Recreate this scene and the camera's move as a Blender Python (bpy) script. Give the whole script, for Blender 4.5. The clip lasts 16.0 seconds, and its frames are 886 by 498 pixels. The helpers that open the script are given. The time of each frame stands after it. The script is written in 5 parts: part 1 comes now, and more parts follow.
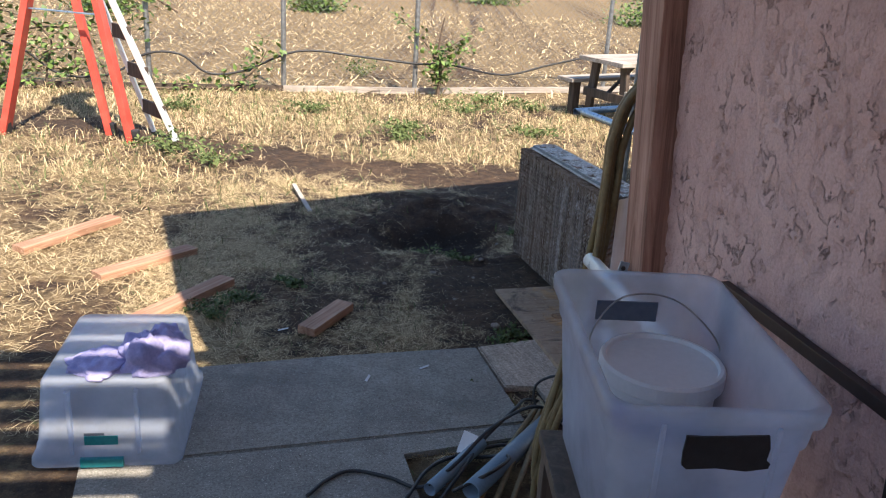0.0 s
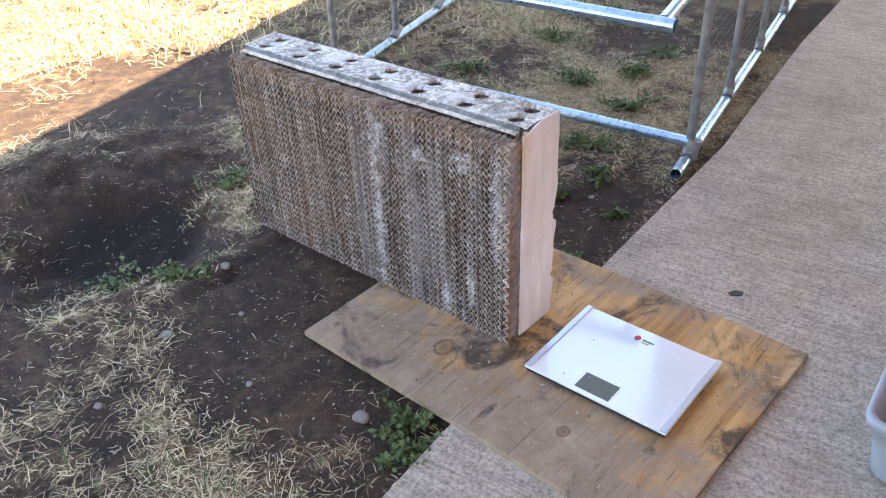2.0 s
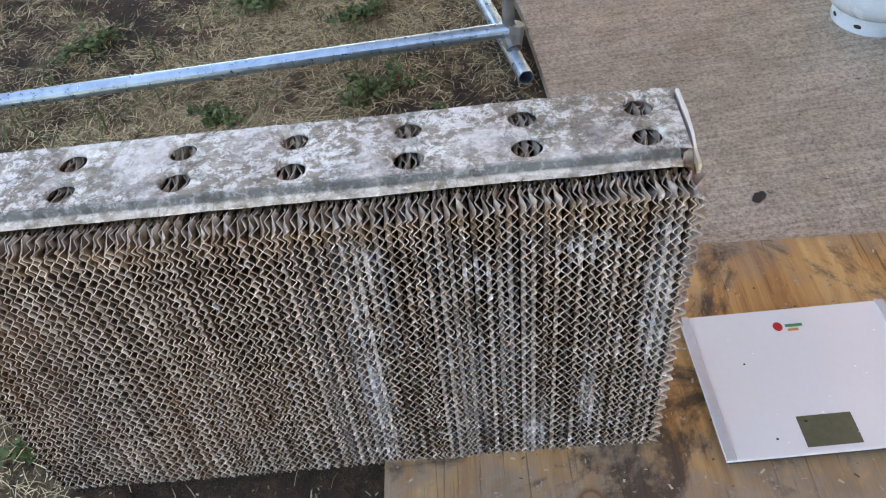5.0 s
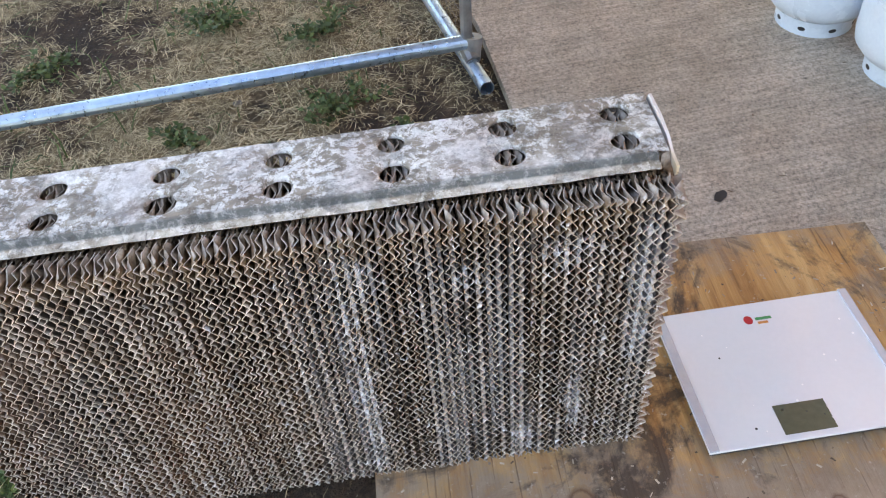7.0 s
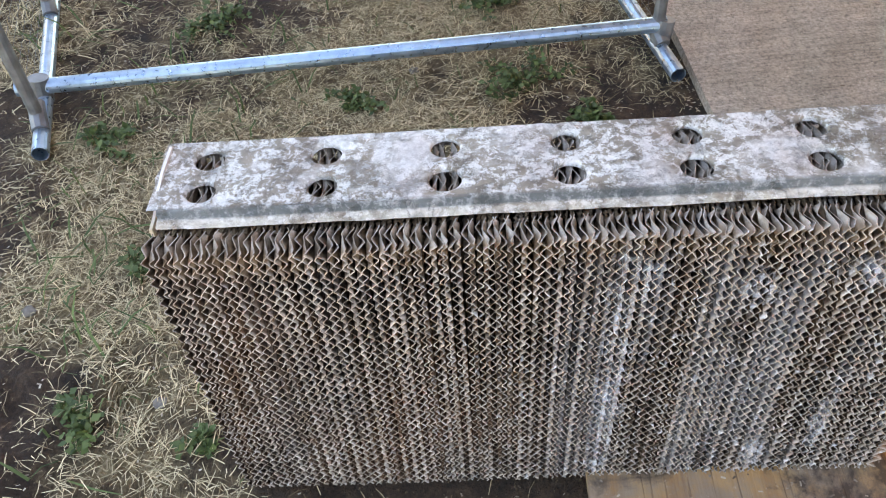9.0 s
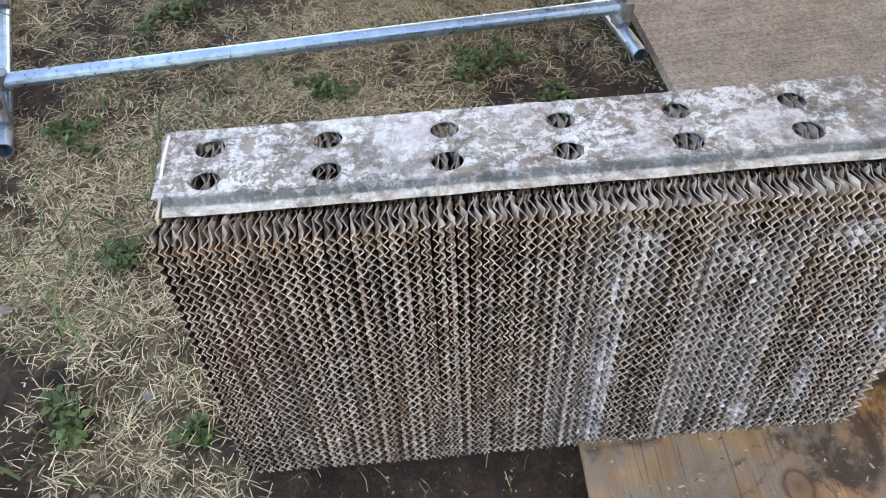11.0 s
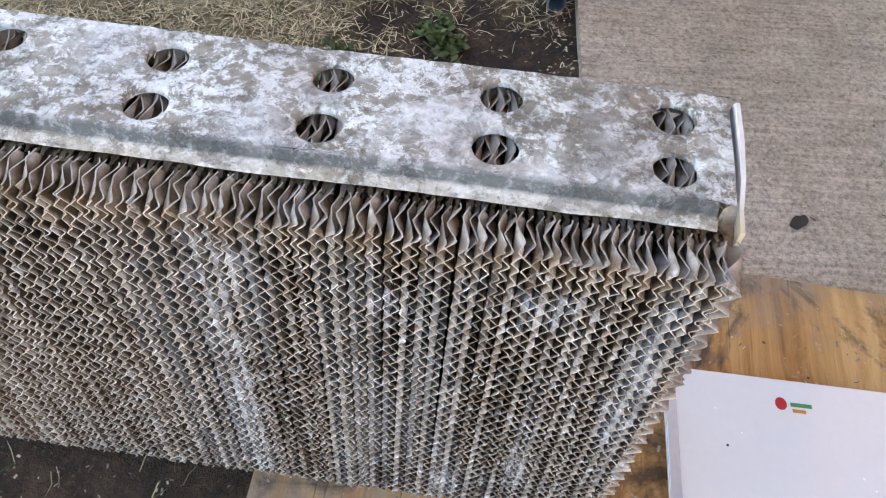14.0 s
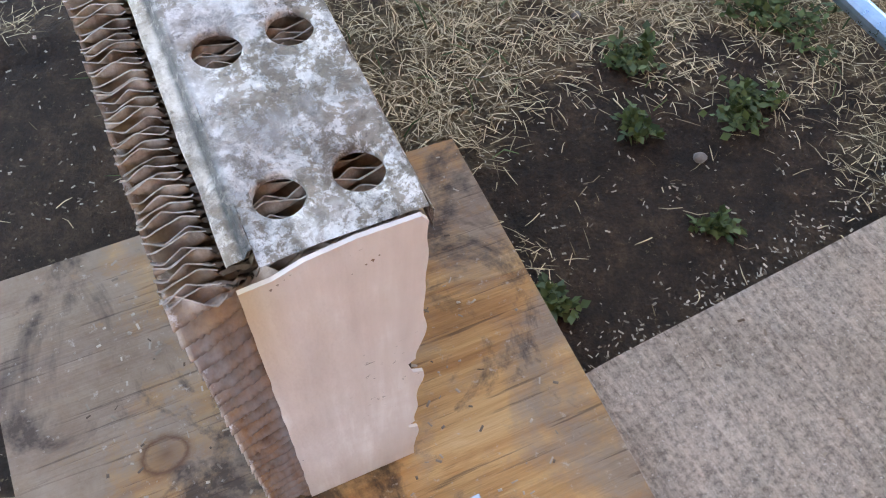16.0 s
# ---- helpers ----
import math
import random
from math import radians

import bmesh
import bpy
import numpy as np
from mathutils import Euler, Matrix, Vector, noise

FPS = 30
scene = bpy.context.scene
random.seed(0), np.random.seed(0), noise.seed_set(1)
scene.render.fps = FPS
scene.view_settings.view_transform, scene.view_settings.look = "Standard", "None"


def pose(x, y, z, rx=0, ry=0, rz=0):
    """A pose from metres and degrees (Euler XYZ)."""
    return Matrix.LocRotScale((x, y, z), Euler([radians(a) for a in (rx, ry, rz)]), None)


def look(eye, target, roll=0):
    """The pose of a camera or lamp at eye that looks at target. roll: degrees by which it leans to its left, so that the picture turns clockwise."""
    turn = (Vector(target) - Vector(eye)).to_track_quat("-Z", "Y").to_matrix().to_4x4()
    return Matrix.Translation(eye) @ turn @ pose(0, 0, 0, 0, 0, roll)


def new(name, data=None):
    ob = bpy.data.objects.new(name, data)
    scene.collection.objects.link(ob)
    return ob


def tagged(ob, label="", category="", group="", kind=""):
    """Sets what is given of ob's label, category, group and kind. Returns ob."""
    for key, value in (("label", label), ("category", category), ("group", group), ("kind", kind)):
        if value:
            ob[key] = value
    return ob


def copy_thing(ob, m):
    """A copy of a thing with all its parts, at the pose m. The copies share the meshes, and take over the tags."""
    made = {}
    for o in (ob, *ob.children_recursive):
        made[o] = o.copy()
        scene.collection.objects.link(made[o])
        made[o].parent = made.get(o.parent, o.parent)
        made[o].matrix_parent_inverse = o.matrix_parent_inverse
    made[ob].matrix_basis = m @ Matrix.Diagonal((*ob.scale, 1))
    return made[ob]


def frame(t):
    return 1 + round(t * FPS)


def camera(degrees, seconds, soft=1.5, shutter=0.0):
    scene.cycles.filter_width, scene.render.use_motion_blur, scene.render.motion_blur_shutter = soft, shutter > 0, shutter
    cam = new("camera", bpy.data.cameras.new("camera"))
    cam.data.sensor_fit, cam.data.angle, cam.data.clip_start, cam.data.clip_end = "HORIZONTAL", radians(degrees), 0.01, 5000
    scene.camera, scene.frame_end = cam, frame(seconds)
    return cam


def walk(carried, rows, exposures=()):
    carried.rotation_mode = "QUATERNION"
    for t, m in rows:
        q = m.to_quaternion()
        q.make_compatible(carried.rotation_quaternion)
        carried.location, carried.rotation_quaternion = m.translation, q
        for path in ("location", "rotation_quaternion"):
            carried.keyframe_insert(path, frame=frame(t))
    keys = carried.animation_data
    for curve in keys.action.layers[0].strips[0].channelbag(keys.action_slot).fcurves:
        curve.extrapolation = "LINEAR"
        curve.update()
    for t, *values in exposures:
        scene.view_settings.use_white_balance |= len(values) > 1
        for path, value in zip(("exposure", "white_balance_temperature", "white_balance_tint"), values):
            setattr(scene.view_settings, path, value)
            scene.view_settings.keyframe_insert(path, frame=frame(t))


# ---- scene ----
cam = camera(55.6, 16.0, soft=1.1)
METRES, EYE, TILT, LEAN, TURN = 5.6, 1.62, -20.0, -3.3, 0.0
ROWS = [
    (0.0, 0.0, 0.0, 0.0, 0.0, 0.0, -0.0),
    (0.5, -0.0281, 0.1096, 0.043, -7.74, -2.99, 6.15),
    (1.0, -0.0407, 0.2076, 0.0732, -13.64, -7.79, 9.59),
    (1.5, -0.0555, 0.2935, 0.0936, -22.3, -15.28, 12.7),
    (2.0, -0.0536, 0.3557, 0.11, -30.74, -18.38, 15.28),
    (2.5, -0.0376, 0.4394, 0.1187, -37.37, -18.94, 18.88),
    (3.0, -0.0248, 0.5088, 0.1351, -52.49, -29.15, 21.86),
    (3.5, -0.0112, 0.5559, 0.1487, -58.8, -35.19, 22.51),
    (6.0, -0.0146, 0.6149, 0.1745, -82.11, -46.85, 24.52),
    (6.5, -0.0166, 0.6158, 0.1753, -81.87, -46.39, 24.76),
    (7.0, -0.016, 0.6183, 0.1768, -80.42, -45.45, 23.68),
    (7.5, -0.0119, 0.6244, 0.1773, -75.61, -44.31, 22.46),
    (8.0, -0.012, 0.6438, 0.1803, -71.65, -44.2, 22.6),
    (10.5, -0.0243, 0.682, 0.2007, -77.7, -46.11, 22.18),
    (11.0, -0.0242, 0.682, 0.1993, -77.97, -46.96, 21.52),
    (11.5, -0.0242, 0.6809, 0.201, -77.99, -47.15, 21.4),
    (12.0, -0.0241, 0.6811, 0.1996, -77.93, -47.27, 21.4),
    (12.5, -0.0247, 0.6794, 0.199, -78.47, -47.78, 20.75),
    (13.0, -0.015, 0.6681, 0.1918, -79.3, -48.49, 19.41),
    (13.5, 0.0138, 0.6311, 0.1661, -73.1, -47.3, 17.75),
    (14.0, 0.0502, 0.6258, 0.1401, -65.96, -48.84, 15.89),
    (14.5, 0.0718, 0.607, 0.1158, -54.01, -48.16, 16.77),
    (15.0, 0.09, 0.5909, 0.112, -40.65, -47.31, 14.73),
    (15.5, 0.1139, 0.5862, 0.1134, -26.79, -46.68, 9.72),
    (16.0, 0.1541, 0.5651, 0.1093, -8.25, -41.18, 3.54),
]
EXPO = [(0.0, 1.15, 6700, 10), (1.0, 1.2, 7500, 12), (1.5, 1.65, 8000, 14), (2.0, 3.12, 8000, 13), (2.5, 2.9, 8300, 12), (3.0, 2.72, 8500, 11), (3.5, 2.72, 8800, 11), (6.0, 2.95, 9200, 13), (13.0, 3.1, 9200, 13), (16.0, 3.15, 8500, 13)]
walk(cam, [(t, pose(0, 0, EYE, TILT, LEAN, TURN) @ pose(METRES * x, METRES * y, METRES * z, 90 + pitch, roll, yaw)) for t, x, y, z, yaw, pitch, roll in ROWS], EXPO)

# ---- world and sun ----
SUN_EL, SUN_AZ = radians(52), Vector((0.45, -0.9, 0)).normalized()
SUN_DIR = Vector((SUN_AZ.x * math.cos(SUN_EL), SUN_AZ.y * math.cos(SUN_EL), math.sin(SUN_EL)))
world = bpy.data.worlds.new("sky")
world.use_nodes = True
scene.world = world
wn = world.node_tree
sky = wn.nodes.new("ShaderNodeTexSky")
sky.sky_type, sky.sun_disc = "NISHITA", False
sky.dust_density, sky.ozone_density = 0.4, 2.0
sky.sun_elevation, sky.sun_rotation = SUN_EL, math.atan2(SUN_AZ.x, SUN_AZ.y)
wn.links.new(sky.outputs[0], wn.nodes["Background"].inputs[0])
wn.nodes["Background"].inputs[1].default_value = 0.11
sun = new("sun", bpy.data.lights.new("sun", "SUN"))
sun.data.energy, sun.data.angle, sun.data.color = 5.4, radians(0.53), (1.0, 0.90, 0.76)
sun.matrix_world = look(SUN_DIR * 20, (0, 0, 0))


# ---- material helpers ----
class Nodes:
    """Short ways to add shader nodes to one material."""

    def __init__(self, name, rough=0.7, metal=0.0):
        self.mat = bpy.data.materials.new(name)
        self.mat.use_nodes = True
        self.tree = self.mat.node_tree
        self.bsdf = self.tree.nodes["Principled BSDF"]
        self.bsdf.inputs["Roughness"].default_value = rough
        self.bsdf.inputs["Metallic"].default_value = metal

    def put(self, kind, **values):
        n = self.tree.nodes.new(kind)
        for k, v in values.items():
            setattr(n, k, v)
        return n

    def link(self, a, b):
        self.tree.links.new(a, b)

    def setin(self, socket, v):
        if hasattr(v, "is_linked"):
            self.link(v, socket)
        else:
            socket.default_value = v

    def coords(self, scale=(1, 1, 1), src="Object", ob=None):
        if src == "Position":
            out = self.put("ShaderNodeNewGeometry").outputs["Position"]
        else:
            n = self.put("ShaderNodeTexCoord")
            if ob:
                n.object = ob
            out = n.outputs[src]
        m = self.put("ShaderNodeMapping")
        m.inputs["Scale"].default_value = scale
        self.link(out, m.inputs["Vector"])
        return m.outputs[0]

    def noise(self, co, scale, detail=6, rough=0.6, distortion=0.0):
        n = self.put("ShaderNodeTexNoise")
        self.link(co, n.inputs["Vector"])
        n.inputs["Scale"].default_value, n.inputs["Detail"].default_value = scale, detail
        n.inputs["Roughness"].default_value, n.inputs["Distortion"].default_value = rough, distortion
        return n.outputs["Fac"]

    def voronoi(self, co, scale, feature="F1", out="Distance"):
        n = self.put("ShaderNodeTexVoronoi", feature=feature)
        self.link(co, n.inputs["Vector"])
        n.inputs["Scale"].default_value = scale
        return n.outputs[out]

    def ramp(self, fac, stops):
        n = self.put("ShaderNodeValToRGB")
        self.link(fac, n.inputs[0])
        els = n.color_ramp.elements
        while len(els) < len(stops):
            els.new(0.5)
        for e, (p, c) in zip(els, stops):
            e.position = p
            e.color = (*c, 1) if isinstance(c, tuple) else (c, c, c, 1)
        return n.outputs[0]

    def mix(self, fac, a, b, mode="MIX"):
        n = self.put("ShaderNodeMix", data_type="RGBA", blend_type=mode)
        self.setin(n.inputs[0], fac)
        self.setin(n.inputs[6], (*a, 1) if isinstance(a, tuple) else a)
        self.setin(n.inputs[7], (*b, 1) if isinstance(b, tuple) else b)
        return n.outputs[2]

    def math(self, op, a, b=0.0, c=0.0):
        n = self.put("ShaderNodeMath", operation=op)
        for s, v in zip(n.inputs, (a, b, c)):
            self.setin(s, v)
        return n.outputs[0]

    def axis(self, co, k):
        n = self.put("ShaderNodeSeparateXYZ")
        self.link(co, n.inputs[0])
        return n.outputs[k]

    def color(self, c):
        self.setin(self.bsdf.inputs["Base Color"], c)

    def rough(self, v):
        self.setin(self.bsdf.inputs["Roughness"], v)

    def bump(self, height, strength=0.4, distance=0.01):
        n = self.put("ShaderNodeBump")
        n.inputs["Strength"].default_value, n.inputs["Distance"].default_value = strength, distance
        self.link(height, n.inputs["Height"])
        self.link(n.outputs[0], self.bsdf.inputs["Normal"])


def plain(name, a, b, scale=8.0, rough=0.6, metal=0.0, bump=0.15, stretch=(1, 1, 1), fine=90.0, src="Object"):
    """A surface of two tones at two scales, with fine relief."""
    n = Nodes(name, rough, metal)
    co = n.coords(stretch, src)
    big, small = n.noise(co, scale), n.noise(co, fine, 4)
    f = n.math("ADD", n.math("MULTIPLY", big, 0.65), n.math("MULTIPLY", small, 0.35))
    n.color(n.ramp(f, [(0.36, a), (0.64, b)]))
    n.rough(n.ramp(big, [(0.3, max(0.05, rough - 0.1)), (0.7, min(1.0, rough + 0.1))]))
    n.bump(f, bump, 0.004)
    return n.mat


# ---- mesh helpers ----
def mesh_object(name, bm, material, smooth=False):
    me = bpy.data.meshes.new(name)
    bmesh.ops.recalc_face_normals(bm, faces=bm.faces)
    bm.to_mesh(me)
    bm.free()
    if material:
        me.materials.append(material)
    if smooth:
        me.polygons.foreach_set("use_smooth", [True] * len(me.polygons))
    return new(name, me)


def part(name, bm, material, parent, label="", smooth=False):
    ob = mesh_object(name, bm, material, smooth)
    ob.parent = parent
    if label:
        ob["label"] = label
    return ob


def thing(name, m, label, category, group="", kind=""):
    ob = new(name)
    ob.empty_display_size = 0.05
    ob.matrix_basis = m
    return tagged(ob, label, category, group, kind)


def box(bm, x0, x1, y0, y1, z0, z1, bevel=0.0, m=None):
    vs = [bm.verts.new(v) for v in ((x0, y0, z0), (x1, y0, z0), (x1, y1, z0), (x0, y1, z0), (x0, y0, z1), (x1, y0, z1), (x1, y1, z1), (x0, y1, z1))]
    fs = [bm.faces.new([vs[i] for i in f]) for f in ((0, 3, 2, 1), (4, 5, 6, 7), (0, 1, 5, 4), (1, 2, 6, 5), (2, 3, 7, 6), (3, 0, 4, 7))]
    if bevel:
        out = bmesh.ops.bevel(bm, geom=list({e for f in fs for e in f.edges}), offset=bevel, segments=2, affect="EDGES", profile=0.6)
        vs = list({v for f in out["faces"] for v in f.verts} | {v for v in vs if v.is_valid})
    if m:
        bmesh.ops.transform(bm, matrix=m, verts=vs)
    return bm


def boxed(*a, **k):
    return box(bmesh.new(), *a, **k)


def prism(poly, z0, z1, bevel=0.0):
    bm = bmesh.new()
    lo, hi = [bm.verts.new((x, y, z0)) for x, y in poly], [bm.verts.new((x, y, z1)) for x, y in poly]
    bm.faces.new(lo[::-1])
    top = bm.faces.new(hi)
    for i in range(len(poly)):
        j = (i + 1) % len(poly)
        bm.faces.new((lo[i], lo[j], hi[j], hi[i]))
    if bevel:
        bmesh.ops.bevel(bm, geom=list(top.edges), offset=bevel, segments=2, affect="EDGES")
    return bm


def sweep(bm, pts, r, seg=10, closed=False, caps=True, r_end=None):
    """A round tube along points, of radius r (tapering to r_end)."""
    pts = [Vector(p) for p in pts]
    n, rings, up = len(pts), [], None
    for i, p in enumerate(pts):
        a = pts[(i - 1) % n] if closed or i else p
        b = pts[(i + 1) % n] if closed or i < n - 1 else p
        d = (b - a).normalized()
        if up is None:
            up = d.orthogonal().normalized()
        up = (up - d * up.dot(d)).normalized()
        side = d.cross(up)
        rr = r if r_end is None else r + (r_end - r) * i / max(1, n - 1)
        rings.append([bm.verts.new(p + (up * math.cos(k * math.tau / seg) + side * math.sin(k * math.tau / seg)) * rr) for k in range(seg)])
    for i in range(n if closed else n - 1):
        A, B = rings[i], rings[(i + 1) % n]
        for k in range(seg):
            bm.faces.new((A[k], A[(k + 1) % seg], B[(k + 1) % seg], B[k]))
    if caps and not closed:
        bm.faces.new(rings[0][::-1])
        bm.faces.new(rings[-1])
    return bm


def tube(pts, r, seg=10, **k):
    return sweep(bmesh.new(), pts, r, seg, **k)


def pipe(a, b, r, wall=0.0016, seg=16):
    """A hollow straight pipe with open ends."""
    bm = bmesh.new()
    a, b = Vector(a), Vector(b)
    d = (b - a).normalized()
    u = d.orthogonal().normalized()
    w = d.cross(u)
    L = []
    for p, rr in ((a, r), (b, r), (b, r - wall), (b - d * 0.15, r - wall), (a + d * 0.15, r - wall), (a, r - wall)):
        L.append([bm.verts.new(p + (u * math.cos(k * math.tau / seg) + w * math.sin(k * math.tau / seg)) * rr) for k in range(seg)])
    for A, B in ((0, 1), (1, 2), (2, 3), (4, 5), (5, 0)):
        for k in range(seg):
            j = (k + 1) % seg
            bm.faces.new((L[A][k], L[A][j], L[B][j], L[B][k]))
    return bm


def smooth_path(pts, steps=8):
    """Catmull-Rom through the points."""
    P = [Vector(p) for p in pts]
    P = [P[0] * 2 - P[1]] + P + [P[-1] * 2 - P[-2]]
    out = []
    for i in range(1, len(P) - 2):
        for s in range(steps):
            t = s / steps
            a, b, c, d = P[i - 1:i + 3]
            out.append(0.5 * ((2 * b) + (c - a) * t + (2 * a - 5 * b + 4 * c - d) * t * t + (3 * b - a - 3 * c + d) * t ** 3))
    return out + [P[-2]]


def lathe(profile, seg=40, closed=False):
    bm = bmesh.new()
    rings = [[bm.verts.new((r * math.cos(k * math.tau / seg), r * math.sin(k * math.tau / seg), z)) for k in range(seg)] for r, z in profile]
    for A, B in zip(rings, rings[1:]):
        for k in range(seg):
            bm.faces.new((A[k], A[(k + 1) % seg], B[(k + 1) % seg], B[k]))
    if not closed:
        bm.faces.new(rings[0][::-1])
        bm.faces.new(rings[-1])
    return bm


def array_mesh(name, verts, faces, material, smooth=False):
    """A mesh from numpy arrays; faces all with the same count of corners."""
    me = bpy.data.meshes.new(name)
    verts, faces = np.asarray(verts, np.float32), np.asarray(faces, np.int32)
    k = faces.shape[1]
    me.vertices.add(len(verts))
    me.vertices.foreach_set("co", verts.ravel())
    me.loops.add(faces.size)
    me.loops.foreach_set("vertex_index", faces.ravel())
    me.polygons.add(len(faces))
    me.polygons.foreach_set("loop_start", np.arange(len(faces), dtype=np.int32) * k)
    if smooth:
        me.polygons.foreach_set("use_smooth", np.ones(len(faces), bool))
    me.materials.append(material)
    me.update(calc_edges=True)
    return me


# the axes of the patio: a to the right along its far edge, b ahead
AX, BX, P0 = Vector((0.964, 0.266, 0)), Vector((-0.266, 0.964, 0)), Vector((0.237, 3.213, 0))


def patio(a, b, z=0.0):
    p = P0 + AX * a + BX * b
    return (p.x, p.y, z)


def patio_xy(a, b):
    return patio(a, b)[:2]


# ---- materials ----
def concrete_material(name, a, b, c, broom=True):
    n = Nodes(name, 0.85)
    co = n.coords((1, 1, 1), "Position")
    m = n.put("ShaderNodeMapping")
    m.inputs["Rotation"].default_value = (0, 0, radians(-22))
    n.link(co, m.inputs["Vector"])
    st = n.put("ShaderNodeMapping")
    st.inputs["Scale"].default_value = (120, 6, 20)
    n.link(m.outputs[0], st.inputs["Vector"])
    big, mid, fine, brush = n.noise(co, 1.6), n.noise(co, 9, 8, 0.7), n.noise(co, 120, 6, 0.7), n.noise(st.outputs[0], 1.0, 3)
    col = n.ramp(n.math("ADD", n.math("MULTIPLY", big, 0.5), n.math("MULTIPLY", mid, 0.5)), [(0.35, a), (0.52, b), (0.66, c)])
    col = n.mix(n.ramp(fine, [(0.33, 0.6), (0.52, 0.0)]), col, (0.15, 0.12, 0.095))
    col = n.mix(0.55, col, n.ramp(fine, [(0.25, 0.25), (0.5, 0.5), (0.75, 0.85)]), "OVERLAY")
    if broom:
        col = n.mix(0.3, col, n.ramp(brush, [(0.35, 0.22), (0.65, 0.80)]), "OVERLAY")
    dash = n.put("ShaderNodeMapping")
    dash.inputs["Scale"].default_value = (170, 38, 20)
    n.link(m.outputs[0], dash.inputs["Vector"])
    marks = n.math("MULTIPLY", n.ramp(n.noise(dash.outputs[0], 1.0, 3), [(0.62, 0.0), (0.70, 0.7)]), n.ramp(n.noise(co, 3.5, 4), [(0.47, 0.0 if broom else 0.0), (0.60, 1.0)]))
    col = n.mix(marks, col, (0.075, 0.055, 0.04))
    col = n.mix(n.ramp(n.noise(co, 150, 4), [(0.62, 0.0), (0.70, 0.75)]), col, (0.72, 0.66, 0.58))
    spots = n.voronoi(co, 11)
    near = n.math("MULTIPLY", n.ramp(spots, [(0.05, 1.0), (0.11, 0.0)]), n.ramp(n.noise(co, 5), [(0.5, 0.0), (0.62, 0.8)]))
    col = n.mix(near, col, (0.05, 0.04, 0.035))
    n.color(col)
    n.bump(n.math("ADD", fine, n.math("MULTIPLY", brush, 1.0 if broom else 0.1)), 0.7, 0.004)
    return n.mat


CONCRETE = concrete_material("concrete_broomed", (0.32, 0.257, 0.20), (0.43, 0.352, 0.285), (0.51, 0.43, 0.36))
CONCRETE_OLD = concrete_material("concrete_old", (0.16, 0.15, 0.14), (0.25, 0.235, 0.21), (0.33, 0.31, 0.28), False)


def ground_material():
    n = Nodes("dry_ground", 0.95)
    co = n.coords((1, 1, 1), "Position")
    at = n.put("ShaderNodeAttribute", attribute_name="straw")
    big, mid, fine = n.noise(co, 2.2, 6), n.noise(co, 14, 8, 0.7), n.noise(co, 130, 5, 0.7)
    dirt = n.ramp(n.math("ADD", n.math("MULTIPLY", big, 0.4), n.math("MULTIPLY", mid, 0.6)), [(0.36, (0.022, 0.012, 0.007)), (0.5, (0.060, 0.032, 0.018)), (0.66, (0.150, 0.088, 0.050))])
    dirt = n.mix(0.6, dirt, n.ramp(fine, [(0.28, 0.2), (0.5, 0.5), (0.75, 0.9)]), "OVERLAY")
    st = n.coords((60, 190, 1), "Position")
    fib = n.noise(st, 1.0, 6, 0.7, 1.5)
    straw = n.ramp(n.math("ADD", n.math("MULTIPLY", fib, 0.6), n.math("MULTIPLY", mid, 0.4)), [(0.3, (0.070, 0.043, 0.022)), (0.5, (0.26, 0.18, 0.092)), (0.68, (0.54, 0.41, 0.23))])
    m = n.math("ADD", at.outputs["Fac"], n.math("MULTIPLY", n.math("SUBTRACT", mid, 0.5), 1.1))
    # Mask that blackens the ground in and around the pit.
    pit_dark = n.put("ShaderNodeAttribute", attribute_name="pit_dark").outputs["Fac"]
    col = n.mix(n.ramp(m, [(0.35, 0.0), (0.80, 0.72)]), dirt, straw)
    bits = n.noise(n.coords((1, 1, 1), "Position"), 75, 6, 0.8)
    col = n.mix(n.ramp(bits, [(0.60, 0.0), (0.68, 0.6)]), col, (0.36, 0.26, 0.15))
    n.color(n.mix(n.ramp(n.math("ADD", pit_dark, n.math("MULTIPLY", n.math("SUBTRACT", mid, 0.5), 0.9)), [(0.3, 0.0), (0.6, 0.9)]), col, (0.018, 0.011, 0.008)))
    n.bump(n.math("ADD", n.math("MULTIPLY", fine, 0.6), n.math("ADD", mid, n.noise(co, 45, 6, 0.75))), 1.0, 0.028)
    return n.mat


GROUND = ground_material()


def leafy(name, a, b, rough=0.8):
    n = Nodes(name, rough)
    r = n.put("ShaderNodeNewGeometry").outputs["Random Per Island"]
    n.color(n.ramp(r, [(0.0, a), (1.0, b)]))
    return n.mat


STRAW = leafy("straw", (0.15, 0.095, 0.045), (0.84, 0.67, 0.41))
GRASS = leafy("green_grass", (0.055, 0.085, 0.025), (0.14, 0.18, 0.06))
LEAF = leafy("leaf", (0.035, 0.060, 0.015), (0.12, 0.16, 0.045), 0.6)
LEAF_VINE = leafy("vine_leaf", (0.05, 0.10, 0.02), (0.16, 0.24, 0.06), 0.55)


